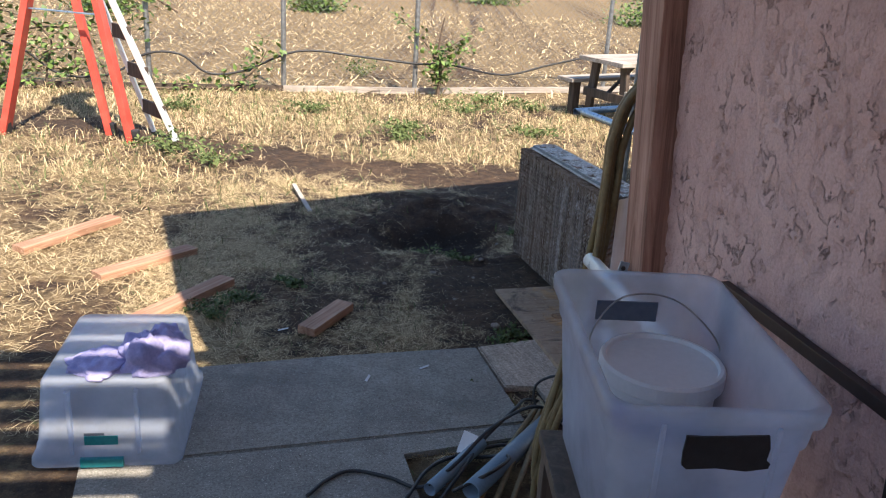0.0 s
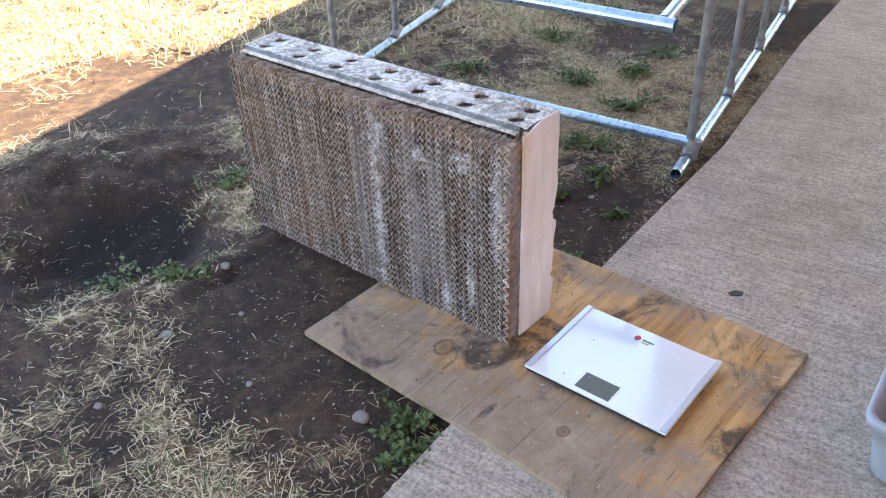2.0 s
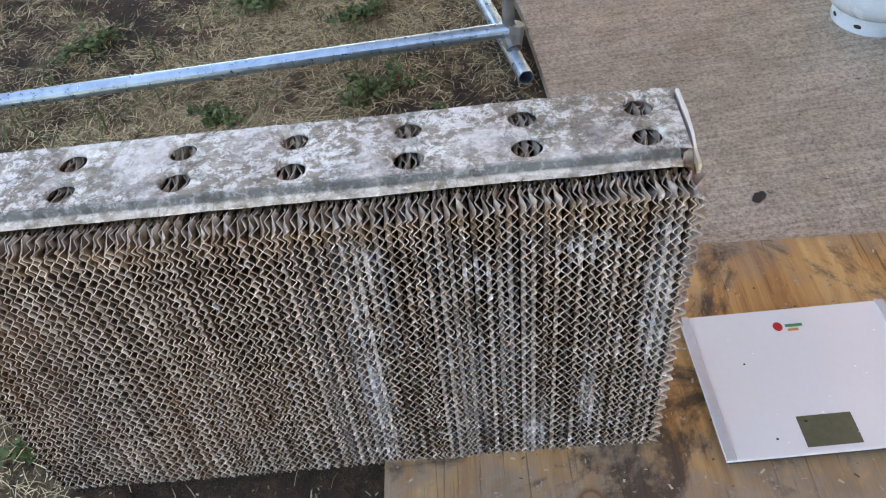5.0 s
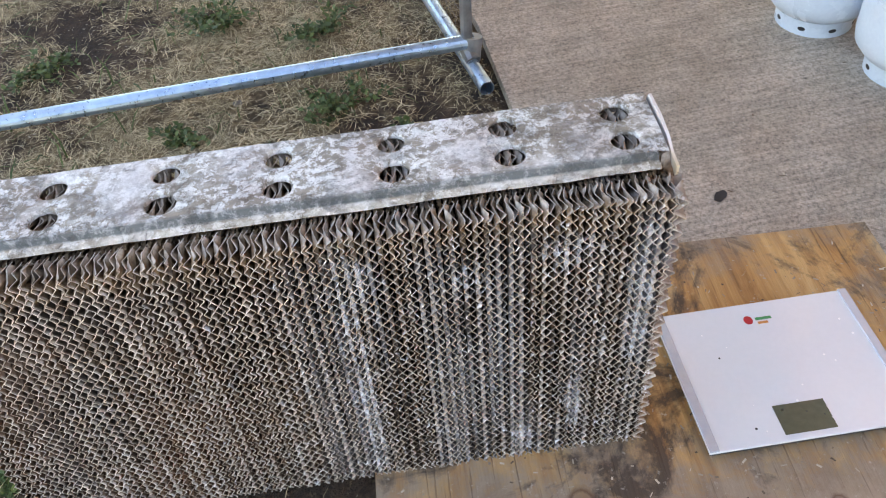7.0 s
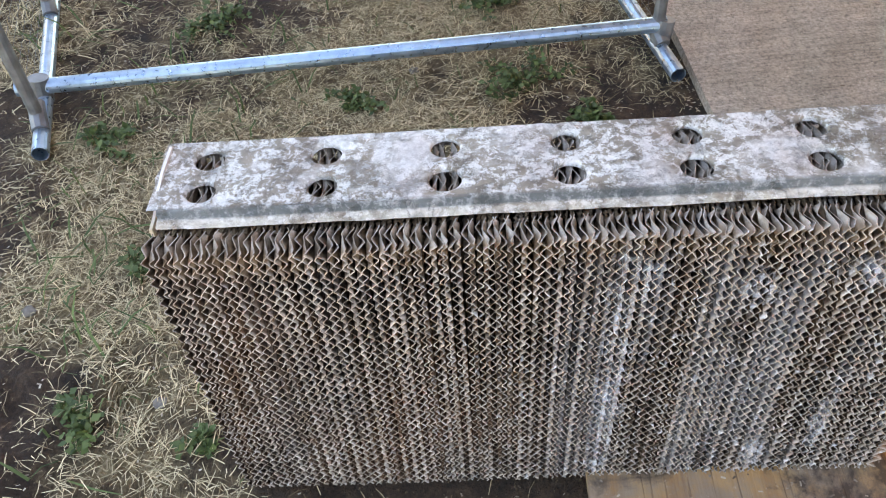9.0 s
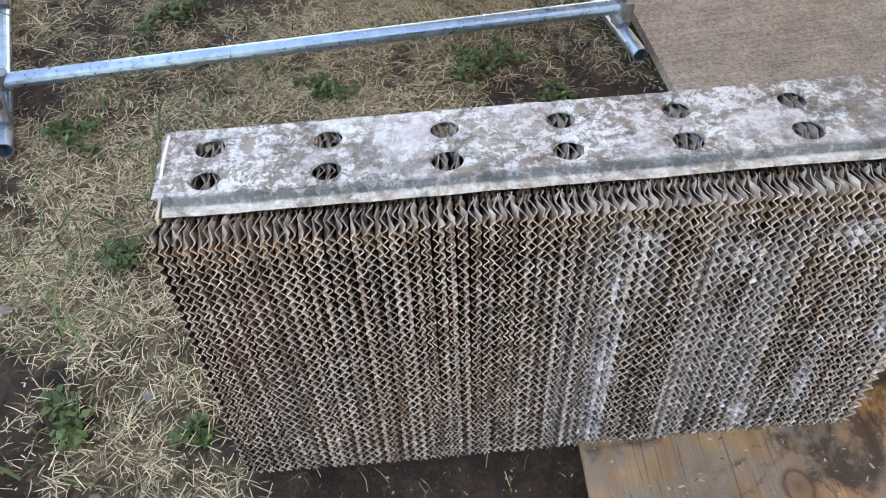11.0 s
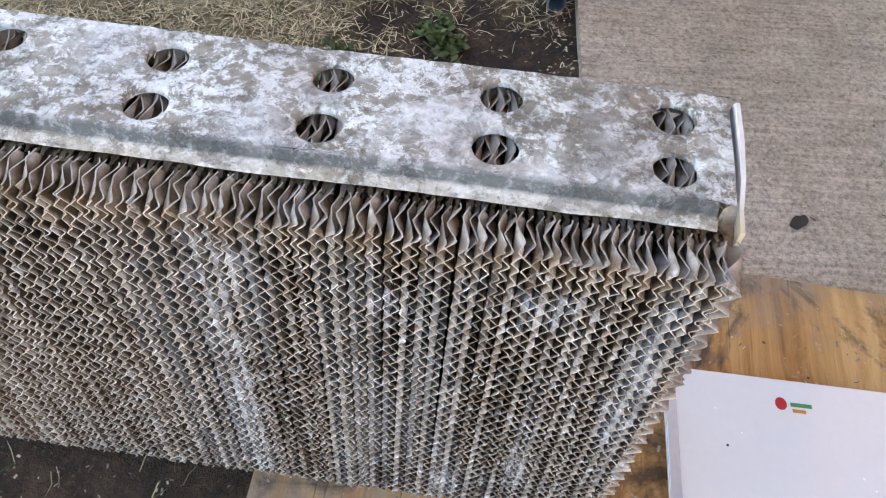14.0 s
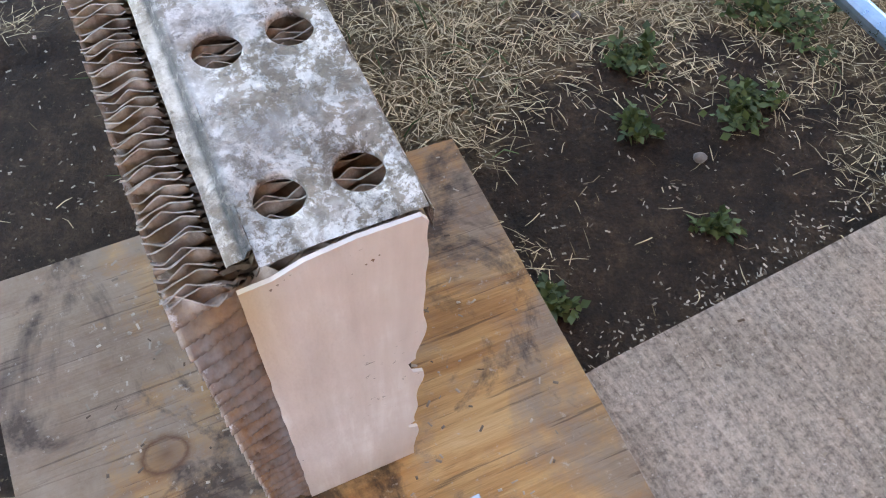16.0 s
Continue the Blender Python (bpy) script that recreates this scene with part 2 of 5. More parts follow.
def plywood_material():
    n = Nodes("plywood", 0.75)
    co = n.coords((1, 1, 1))
    wob = n.noise(co, 2.3, 3)
    st = n.put("ShaderNodeVectorMath", operation="MULTIPLY_ADD")
    n.link(co, st.inputs[0])
    st.inputs[1].default_value = (1.5, 16, 5)
    n.link(wob, st.inputs[2])
    grain, big, mid = n.noise(st.outputs[0], 1.0, 8, 0.65, 0.7), n.noise(co, 3.0, 5, 0.6, 0.6), n.noise(co, 11, 7, 0.75)
    lines = n.noise(n.coords((5, 130, 20)), 1.0, 5, 0.6)
    col = n.ramp(grain, [(0.30, (0.25, 0.10, 0.032)), (0.45, (0.50, 0.25, 0.085)), (0.60, (0.66, 0.39, 0.165)), (0.75, (0.74, 0.51, 0.27))])
    u = n.axis(co, 0)
    side = n.math("ADD", n.ramp(u, [(0.0, 0.24), (0.28, 0.14), (0.42, 0.02), (0.62, 0.02), (0.78, 0.13)]), n.math("ADD", n.math("MULTIPLY", big, 0.6), n.math("MULTIPLY", mid, 0.4)))
    col = n.mix(n.ramp(side, [(0.52, 0.0), (0.66, 0.8)]), col, n.ramp(mid, [(0.3, (0.16, 0.118, 0.088)), (0.7, (0.36, 0.295, 0.24))]))
    blot = n.math("ADD", n.math("MULTIPLY", n.noise(co, 5.0, 6, 0.65, 1.0), 0.7), n.math("MULTIPLY", mid, 0.3))
    col = n.mix(n.ramp(blot, [(0.515, 0.0), (0.60, 0.88)]), col, (0.055, 0.035, 0.025))
    col = n.mix(n.ramp(lines, [(0.32, 0.6), (0.40, 0.0)]), col, (0.05, 0.026, 0.014))
    col = n.mix(n.ramp(n.noise(co, 75, 4, 0.7), [(0.62, 0.0), (0.72, 0.55)]), col, (0.60, 0.52, 0.43))
    for ku, kv, kr in ((0.194, 0.751, 0.034), (0.46, 0.16, 0.022), (0.14, 0.33, 0.020), (0.57, 0.93, 0.018)):
        du, dv = n.math("SUBTRACT", u, ku), n.math("SUBTRACT", n.axis(co, 1), kv)
        r = n.math("SQRT", n.math("ADD", n.math("MULTIPLY", n.math("MULTIPLY", du, du), 0.7), n.math("MULTIPLY", dv, dv)))
        r = n.math("ADD", n.math("DIVIDE", r, kr), n.math("MULTIPLY", n.math("SUBTRACT", mid, 0.5), 0.7))
        col = n.mix(n.ramp(r, [(0.0, 0.75), (0.35, 0.45), (0.55, 0.35), (0.68, 0.85), (0.85, 0.25), (1.0, 0.0)]), col, (0.13, 0.055, 0.026))
    n.color(col)
    n.bump(n.math("ADD", n.math("MULTIPLY", lines, 1.5), grain), 0.5, 0.003)
    return n.mat


def wood_material(name, a, b, c, axis=0, rough=0.75):
    n = Nodes(name, rough)
    s = [40, 40, 40]
    s[axis] = 2.2
    co = n.coords(tuple(s))
    grain, big = n.noise(co, 1.0, 8, 0.65, 0.8), n.noise(n.coords((5, 5, 5)), 1.0, 5)
    col = n.ramp(grain, [(0.3, a), (0.5, b), (0.7, c)])
    n.color(n.mix(0.35, col, n.ramp(big, [(0.3, 0.25), (0.7, 0.75)]), "OVERLAY"))
    n.bump(grain, 0.5, 0.004)
    return n.mat


PLY = plywood_material()
LUMBER = wood_material("weathered_lumber", (0.20, 0.095, 0.06), (0.36, 0.20, 0.13), (0.48, 0.31, 0.22))
POST_WOOD = wood_material("painted_post", (0.11, 0.048, 0.033), (0.33, 0.175, 0.13), (0.47, 0.285, 0.225), 2)
GREY_WOOD = wood_material("grey_wood", (0.18, 0.15, 0.13), (0.33, 0.29, 0.26), (0.46, 0.42, 0.39))
DARK_WOOD = wood_material("dark_wood", (0.035, 0.025, 0.02), (0.07, 0.05, 0.04), (0.12, 0.09, 0.07), 2)


def stucco_material():
    n = Nodes("pink_stucco", 0.9)
    co = n.coords((1, 1, 0.75), "Position")
    blobs, place = n.noise(co, 24, 7, 0.62, 0.15), n.noise(co, 11, 4)
    step = n.ramp(blobs, [(0.38, 0.1), (0.47, 0.5), (0.60, 0.72), (0.72, 0.6)])
    gouge = n.ramp(blobs, [(0.46, 0.0), (0.472, 1.0), (0.478, 1.0), (0.492, 0.0)])
    gouge = n.math("MULTIPLY", gouge, n.ramp(place, [(0.51, 0.0), (0.58, 1.0)]))
    plain_co = n.coords((1, 1, 1), "Position")
    fine, grit = n.noise(plain_co, 170, 4), n.noise(plain_co, 55, 5, 0.65)
    col = n.ramp(n.noise(co, 3, 5), [(0.35, (0.55, 0.345, 0.315)), (0.65, (0.66, 0.44, 0.40))])
    col = n.mix(n.ramp(fine, [(0.3, 0.3), (0.6, 0.0)]), col, (0.27, 0.15, 0.13))
    # Faint dark tint in the gouges adds to their shade.
    col = n.mix(n.math("MULTIPLY", gouge, 0.05), col, (0.20, 0.10, 0.085))
    n.color(col)
    h = n.math("SUBTRACT", n.math("ADD", n.math("MULTIPLY", step, 0.5), n.math("MULTIPLY", grit, 0.25)), n.math("MULTIPLY", gouge, 0.75))
    n.bump(n.math("ADD", h, n.math("MULTIPLY", fine, 0.12)), 1.0, 0.012)
    return n.mat


STUCCO = stucco_material()


def galvanized_material(name, a, b, rough):
    n = Nodes(name, rough, 0.85)
    co = n.coords()
    n.color(n.ramp(n.noise(co, 30, 6), [(0.35, a), (0.65, b)]))
    n.rough(n.ramp(n.noise(co, 60, 4), [(0.3, rough - 0.1), (0.7, rough + 0.15)]))
    return n.mat


# Blue of the reflected sky is mixed into the steel's base colour.
GALV = galvanized_material("galvanized_steel", (0.30, 0.40, 0.52), (0.44, 0.57, 0.70), 0.32)
GALV_DULL = galvanized_material("dull_galvanized", (0.20, 0.20, 0.21), (0.34, 0.35, 0.36), 0.55)
WIRE = plain("wire", (0.22, 0.22, 0.22), (0.34, 0.34, 0.34), metal=0.6, rough=0.5)
BLACK = plain("black_rubber", (0.012, 0.012, 0.014), (0.03, 0.03, 0.034), rough=0.5)
BLUE_PIPE = plain("blue_grey_plastic", (0.13, 0.20, 0.27), (0.20, 0.28, 0.36), rough=0.45)
PVC = plain("white_pvc", (0.62, 0.65, 0.69), (0.74, 0.76, 0.79), 6, 0.35)
RED = plain("red_fibreglass", (0.55, 0.06, 0.045), (0.68, 0.10, 0.07), rough=0.45)
ALUMINIUM = plain("aluminium", (0.68, 0.68, 0.68), (0.82, 0.82, 0.81), rough=0.4, metal=0.3)
HOSE = plain("tan_hose", (0.12, 0.085, 0.04), (0.23, 0.17, 0.085), 14, 0.6)
WHITE_PAINT = plain("white_tank_paint", (0.58, 0.67, 0.78), (0.68, 0.77, 0.87), 5, 0.3)
BLUE_BIN = plain("blue_plastic", (0.012, 0.06, 0.30), (0.02, 0.09, 0.40), rough=0.4)
TUB_GREY = plain("grey_blue_plastic", (0.30, 0.35, 0.42), (0.38, 0.43, 0.50), rough=0.45)
PINK_CLOTH = plain("pink_cloth", (0.50, 0.27, 0.20), (0.66, 0.40, 0.32), 12, 0.9)
PURPLE_CLOTH = plain("blue_violet_cloth", (0.22, 0.21, 0.42), (0.40, 0.38, 0.64), 9, 0.9, bump=0.5)

# ---- ground ----
def ground_height(x, y):
    """Low bumps, an excavated pit and the heap beside it."""
    z = noise.noise((x * 1.3, y * 1.3, 0.3)) * 0.010 + noise.noise((x * 6, y * 6, 2.0)) * 0.006 + noise.noise((x * 17, y * 17, 4.0)) * 0.004 - 0.004
    p = Vector((x, y, 0)) - P0
    a, b = p.dot(AX), p.dot(BX)
    if b < 0.1 and a > -1.6 or (a > 1.0 and b < 0.45):
        z = min(z, 0.004) - 0.004
    e = ((x - 0.06) / 0.36) ** 2 + ((y - 4.72) / 0.27) ** 2
    z -= 0.13 * math.exp(-e * e * 0.8)
    if e < 3.5:
        z += 0.04 * noise.noise((x * 7, y * 7, 6)) + 0.026 * noise.noise((x * 17, y * 17, 8))
    e = ((x - 0.10) / 0.50) ** 2 + ((y - 5.30) / 0.24) ** 2
    return z + 0.05 * math.exp(-e) * (1 + noise.noise((x * 9, y * 9, 7)))


def straw_cover(x, y):
    """How thickly dead grass covers the ground there, 0 to 1."""
    v = 0.56 + 0.55 * noise.noise((x * 1.1 + 3, y * 1.1, 9.0)) + 0.42 * noise.noise((x * 3.1, y * 3.1, 5.0)) + 0.45 * noise.noise((x * 7.5, y * 7.5, 2.0)) + 0.25 * noise.noise((x * 16, y * 16, 3.0))
    e = math.exp(-(((x - 0.15) / 0.55) ** 2 + ((y - 4.9) / 0.5) ** 2))
    e = max(e, 1.2 * math.exp(-(((x - 0.40) / 0.30) ** 2 + ((y - 3.85) / 0.55) ** 2)), math.exp(-(((x - 1.45) / 0.35) ** 2 + ((y - 3.85) / 0.28) ** 2)))
    e = max(e, 0.8 * math.exp(-((x * 0.35 + y - 5.9) / 0.35) ** 2))
    if y > 7.5:
        v += 0.15
    if x < -0.9:
        v += 0.22 if y > 5.4 else 0.13
    v += 0.5 * math.exp(-(((x - 2.2) / 1.0) ** 2 + ((y - 5.0) / 0.8) ** 2)) + 0.3 * math.exp(-(((x - 0.8) / 0.4) ** 2 + ((y - 5.0) / 0.4) ** 2))
    v += 0.75 * math.exp(-(((x - 0.47) / 0.2) ** 2 + ((y - 4.80) / 0.2) ** 2))
    v += 0.6 * math.exp(-(((x - 0.12) / 0.22) ** 2 + ((y - 4.22) / 0.26) ** 2)) + 0.35 * math.exp(-(((x + 0.05) / 0.28) ** 2 + ((y - 3.6) / 0.45) ** 2))
    v -= 0.22 * math.exp(-(((x + 0.2) / 0.75) ** 2 + ((y - 4.1) / 0.8) ** 2))
    return min(1.0, max(0.0, v - 0.9 * e))


def spread(lo, hi, step, far):
    out, g = list(np.arange(lo, hi, step)), 0.3
    a, b = lo, out[-1]
    while a > -far or b < far:
        a, b = a - g, b + g
        out = [a] + out + [b]
        g *= 1.5
    return out


gx, gy = spread(-3.6, 4.6, 0.05, 700), spread(1.6, 9.4, 0.05, 700)
gv = [(x, y, ground_height(x, y)) for y in gy for x in gx]
gi = np.arange(len(gx) * len(gy)).reshape(len(gy), len(gx))
gf = np.stack([gi[:-1, :-1], gi[:-1, 1:], gi[1:, 1:], gi[1:, :-1]], -1).reshape(-1, 4)
gme = array_mesh("ground", gv, gf, GROUND, True)
att = gme.attributes.new("straw", "FLOAT", "POINT")
att.data.foreach_set("value", [straw_cover(x, y) for x, y, _ in gv])
# Strongest at the middle of the pit, ragged outwards.
att = gme.attributes.new("pit_dark", "FLOAT", "POINT")
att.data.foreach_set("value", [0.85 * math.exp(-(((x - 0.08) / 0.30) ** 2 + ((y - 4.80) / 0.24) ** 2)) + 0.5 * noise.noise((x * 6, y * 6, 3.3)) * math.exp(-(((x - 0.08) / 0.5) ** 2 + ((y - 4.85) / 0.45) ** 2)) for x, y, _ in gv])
tagged(new("ground", gme), "bare brown earth with patches of dead grass", "ground", kind="structure")

# ---- concrete ----
def slab(name, poly, label, material, z1=0.02):
    ob = mesh_object(name, prism([patio_xy(a, b) for a, b in poly], -0.08, z1, 0.006), material)
    return tagged(ob, label, "paving", kind="structure")


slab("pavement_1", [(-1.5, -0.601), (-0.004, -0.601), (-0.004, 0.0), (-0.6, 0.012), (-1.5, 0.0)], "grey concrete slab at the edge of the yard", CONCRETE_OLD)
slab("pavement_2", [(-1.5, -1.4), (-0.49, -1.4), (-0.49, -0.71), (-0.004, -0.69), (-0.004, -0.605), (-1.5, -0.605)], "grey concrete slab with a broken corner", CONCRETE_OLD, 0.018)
slab("pavement_3", [(0.006, 0.004), (0.006, -0.34), (0.135, -0.36), (0.135, -0.7), (0.2, -0.7), (0.2, -6), (14, -6), (14, 1.5), (3.3, 0.36), (2.4, 0.225), (2.05, 0.168), (1.65, 0.140), (1.1, 0.10), (0.6, 0.05), (0.3, 0.03)], "broomed tan concrete slab with dark specks", CONCRETE)
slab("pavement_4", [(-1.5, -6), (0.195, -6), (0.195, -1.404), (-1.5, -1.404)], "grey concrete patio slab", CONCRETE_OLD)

# ---- house and patio roof ----
WD = Vector((0.19, -0.98, 0)).normalized()
WN = Vector((-WD.y, WD.x, 0))
W0 = Vector((0.645, 1.905, 0))
LEAN_M = pose(0, 0, 0, 0, -3.5, 0)


def wall_xy(along, out):
    p = WD * along + WN * out
    return (p.x, p.y)


def wall_piece(name, poly, label):
    ob = tagged(mesh_object(name, prism(poly, -0.05, 2.48), STUCCO), label, "wall", kind="structure")
    ob.matrix_basis = Matrix.Translation(W0) @ LEAN_M
    return ob


wall_piece("wall_east", [wall_xy(-0.07, 0), wall_xy(6, 0), wall_xy(6, 0.16), wall_xy(-0.07, 0.16)], "pink stucco house wall with a rough worm texture")
wall_piece("wall_north", [wall_xy(-0.07, 0.162), wall_xy(0.09, 0.162), wall_xy(0.09, 7), wall_xy(-0.07, 7)], "pink stucco end wall of the house")


def stucco_coat(length, height, step=0.0075):
    """The coat of stucco on the patio wall: flat trowelled patches, low hollows between them and short torn gouges."""
    ss, zz = np.arange(-0.066, length, step), np.arange(0.0, height, step)
    verts = []
    for z in zz:
        for a in ss:
            wx = a + 0.02 * noise.noise((a * 14, z * 10, 1.0))
            n1 = noise.noise((wx * 17, z * 12, 3.0)) + 0.45 * noise.noise((wx * 38, z * 27, 6.0))
            flat = min(1.0, max(0.0, (n1 + 0.12) / 0.2))
            n2 = noise.noise((wx * 21 + 5, z * 8, 9.0)) + 0.3 * noise.noise((a * 60, z * 45, 2.0))
            tear = max(0.0, 1 - abs(n2) / 0.07) * min(1.0, max(0.0, (noise.noise((a * 6, z * 6, 14.0)) - 0.02) * 5))
            out = 0.0022 + 0.0032 * flat * flat * (3 - 2 * flat) - 0.011 * tear + 0.0009 * noise.noise((a * 90, z * 90, 4.0))
            p = WD * a - WN * (0.004 + out)
            verts.append((p.x, p.y, z))
    i = np.arange(len(verts)).reshape(len(zz), len(ss))
    faces = np.stack([i[:-1, :-1], i[:-1, 1:], i[1:, 1:], i[1:, :-1]], -1).reshape(-1, 4)
    return array_mesh("stucco_coat", verts, faces, STUCCO, True)


coat = tagged(new("stucco_coat", stucco_coat(2.4, 2.3)), "rough pink stucco coat with torn trowel marks", "wall", kind="structure")
coat.matrix_basis = Matrix.Translation(W0) @ LEAN_M
tagged(mesh_object("wall_south", prism([(-4, -4.2), (1.4, -4.2), (1.4, -4.0), (-4, -4.0)], -0.05, 2.5), STUCCO), "pink stucco wall closing the patio", "wall", kind="structure")

ROOF_H = 2.7
shift = Vector((SUN_DIR.x, SUN_DIR.y, 0)) * (ROOF_H / SUN_DIR.z)
# Pale tone picked so the unseen roof bounces light into the shade below.
ROOF_PAINT = plain("roof_boards", (0.52, 0.48, 0.44), (0.64, 0.60, 0.56), rough=0.8)


# Roof outline worked back along the sun from the wanted shadow edge.
def under(*pts):
    return [(x + shift.x, y + shift.y) for x, y in pts]


tagged(mesh_object("ceiling", prism(under((-1.55, 4.69), (-1.12, 3.55), (-0.80, 2.95), (-0.76, 0.0), (-0.76, -6), (9, -6), (9, 10.6), (3.0, 7.27), (0.59, 5.90)), ROOF_H, ROOF_H + 0.12), ROOF_PAINT), "boarded patio roof", "roof", kind="structure")
cover = thing("slatted_patio_cover", pose(0, 0, 0), "open slatted patio cover beside the roof", "patio cover")
for i in range(16):
    y = 3.02 - i * 0.145
    (x0, y0), (x1, y1) = under((-3.2, y - 0.30), (-0.70, y))
    part("slat", tube([(x0, y0, ROOF_H + 0.05), (x1, y1, ROOF_H + 0.05)], 0.044, 8), ROOF_PAINT, cover)
for (x, y) in ((-0.78, 1.3), (-3.1, 1.2)):
    (xx, yy), = under((x, y))
    part("beam", boxed(xx - 0.02, xx + 0.02, yy - 2.0, yy + 2.0, ROOF_H - 0.10, ROOF_H), ROOF_PAINT, cover)

post = tagged(mesh_object("post", boxed(-0.046, 0.032, -0.050, 0.045, 0, 2.48, 0.004), POST_WOOD), "rough reddish-brown painted timber post at the wall end", "post", kind="structure")
post.matrix_basis = Matrix.Translation((0.610, 1.956, 0.0)) @ LEAN_M @ pose(0, 0, 0, 0, 0, 15.4)
# ---- cooler pad ----
L, D, H = 1.05, 0.20, 0.608
pad = thing("evaporative_cooler_pad", pose(0.487, 4.462, 0.014, 0, -1.4, -74.6), "corrugated paper cooling pad with mineral crust and perforated metal top strip", "cooler pad")


def paper_material():
    n = Nodes("cooler_paper", 0.9)
    co = n.coords((1, 1, 1), "Object", pad)
    u, v, w = n.axis(co, 0), n.axis(co, 1), n.axis(co, 2)
    big, mid = n.noise(n.coords((7, 7, 2.2), "Object", pad), 1.0, 5), n.noise(co, 28, 6, 0.7)
    fine = n.noise(co, 160, 4)
    base = n.ramp(n.math("ADD", n.math("MULTIPLY", big, 0.5), n.math("MULTIPLY", mid, 0.5)), [(0.36, (0.032, 0.017, 0.010)), (0.5, (0.080, 0.048, 0.030)), (0.64, (0.175, 0.115, 0.078))])
    rust = n.math("MULTIPLY", n.ramp(n.noise(n.coords((6, 6, 3), "Object", pad), 1.0, 4), [(0.42, 0.0), (0.62, 0.75)]), n.ramp(u, [(0.3, 1.0), (0.62, 0.1)]))
    base = n.mix(rust, base, (0.19, 0.088, 0.042))
    base = n.mix(n.ramp(n.math("MULTIPLY", n.math("SUBTRACT", u, 1.0), 10.0), [(0.40, 0.0), (0.455, 0.9)]), base, n.ramp(mid, [(0.35, (0.11, 0.048, 0.022)), (0.65, (0.34, 0.17, 0.085))]))
    grey = n.math("MULTIPLY", n.ramp(n.noise(n.coords((16, 16, 1.6), "Object", pad), 1.0, 5), [(0.45, 0.0), (0.62, 0.7)]), n.ramp(u, [(0.42, 0.15), (0.62, 1.0)]))
    base = n.mix(grey, base, (0.32, 0.315, 0.335))

    def blot(cu, cw, ru, rw):
        du, dw = n.math("DIVIDE", n.math("SUBTRACT", u, cu), ru), n.math("DIVIDE", n.math("SUBTRACT", w, cw), rw)
        r = n.math("ADD", n.math("MULTIPLY", du, du), n.math("MULTIPLY", dw, dw))
        return n.ramp(n.math("ADD", r, n.math("MULTIPLY", n.math("SUBTRACT", n.noise(co, 17, 7, 0.75, 1.8), 0.5), 7.0)), [(0.0, 1.0), (1.5, 0.0)])

    crust = blot(0.595, 0.30, 0.022, 0.34)
    for c in ((0.775, 0.47, 0.035, 0.04), (0.91, 0.50, 0.05, 0.032), (0.615, 0.505, 0.032, 0.05), (1.02, 0.37, 0.026, 0.20), (0.84, 0.05, 0.02, 0.06), (0.93, 0.13, 0.02, 0.08)):
        crust = n.math("MAXIMUM", crust, blot(*c))
    # Pale edges painted over dark paper stand in for lit rims, shaded cells.
    edge = n.math("MAXIMUM", n.ramp(v, [(0.0, 1.0), (0.003, 0.0)]), n.ramp(w, [(0.5815, 0.0), (0.5835, 0.8)]))
    crust = n.math("MULTIPLY", crust, n.ramp(v, [(0.0, 1.0), (0.05, 0.0)]))
    base = n.mix(n.math("MULTIPLY", crust, n.ramp(n.noise(co, 70, 5, 0.75), [(0.40, 0.08), (0.54, 1.0)])), base, (0.84, 0.85, 0.91))
    # White crust flecks, also painted as highlights along the front edges.
    flecks = n.math("MULTIPLY", n.ramp(n.noise(co, 48, 6, 0.75), [(0.56, 0.0), (0.64, 0.9)]), n.math("MULTIPLY", n.ramp(u, [(0.25, 0.25), (0.6, 1.0)]), n.ramp(v, [(0.0, 1.0), (0.008, 0.0)])))
    rim = n.math("MULTIPLY", edge, n.ramp(n.noise(co, 55, 5, 0.7), [(0.30, 0.25), (0.56, 1.0)]))
    tan = n.math("MULTIPLY", n.ramp(w, [(0.530, 0.0), (0.555, 0.75)]), n.ramp(n.noise(n.coords((30, 12, 9), "Object", pad), 1.0, 4), [(0.36, 0.1), (0.58, 1.0)]))
    base = n.mix(tan, base, n.ramp(mid, [(0.35, (0.20, 0.115, 0.062)), (0.65, (0.42, 0.285, 0.17))]))
    base = n.mix(rim, base, n.ramp(mid, [(0.35, (0.34, 0.265, 0.205)), (0.65, (0.72, 0.63, 0.56))]))
    base = n.mix(flecks, base, (0.86, 0.86, 0.90))
    n.color(base)
    n.bump(fine, 0.4, 0.002)
    return n.mat


PAPER = paper_material()
PITCH, WAVE_Z = 0.0078, 0.0195


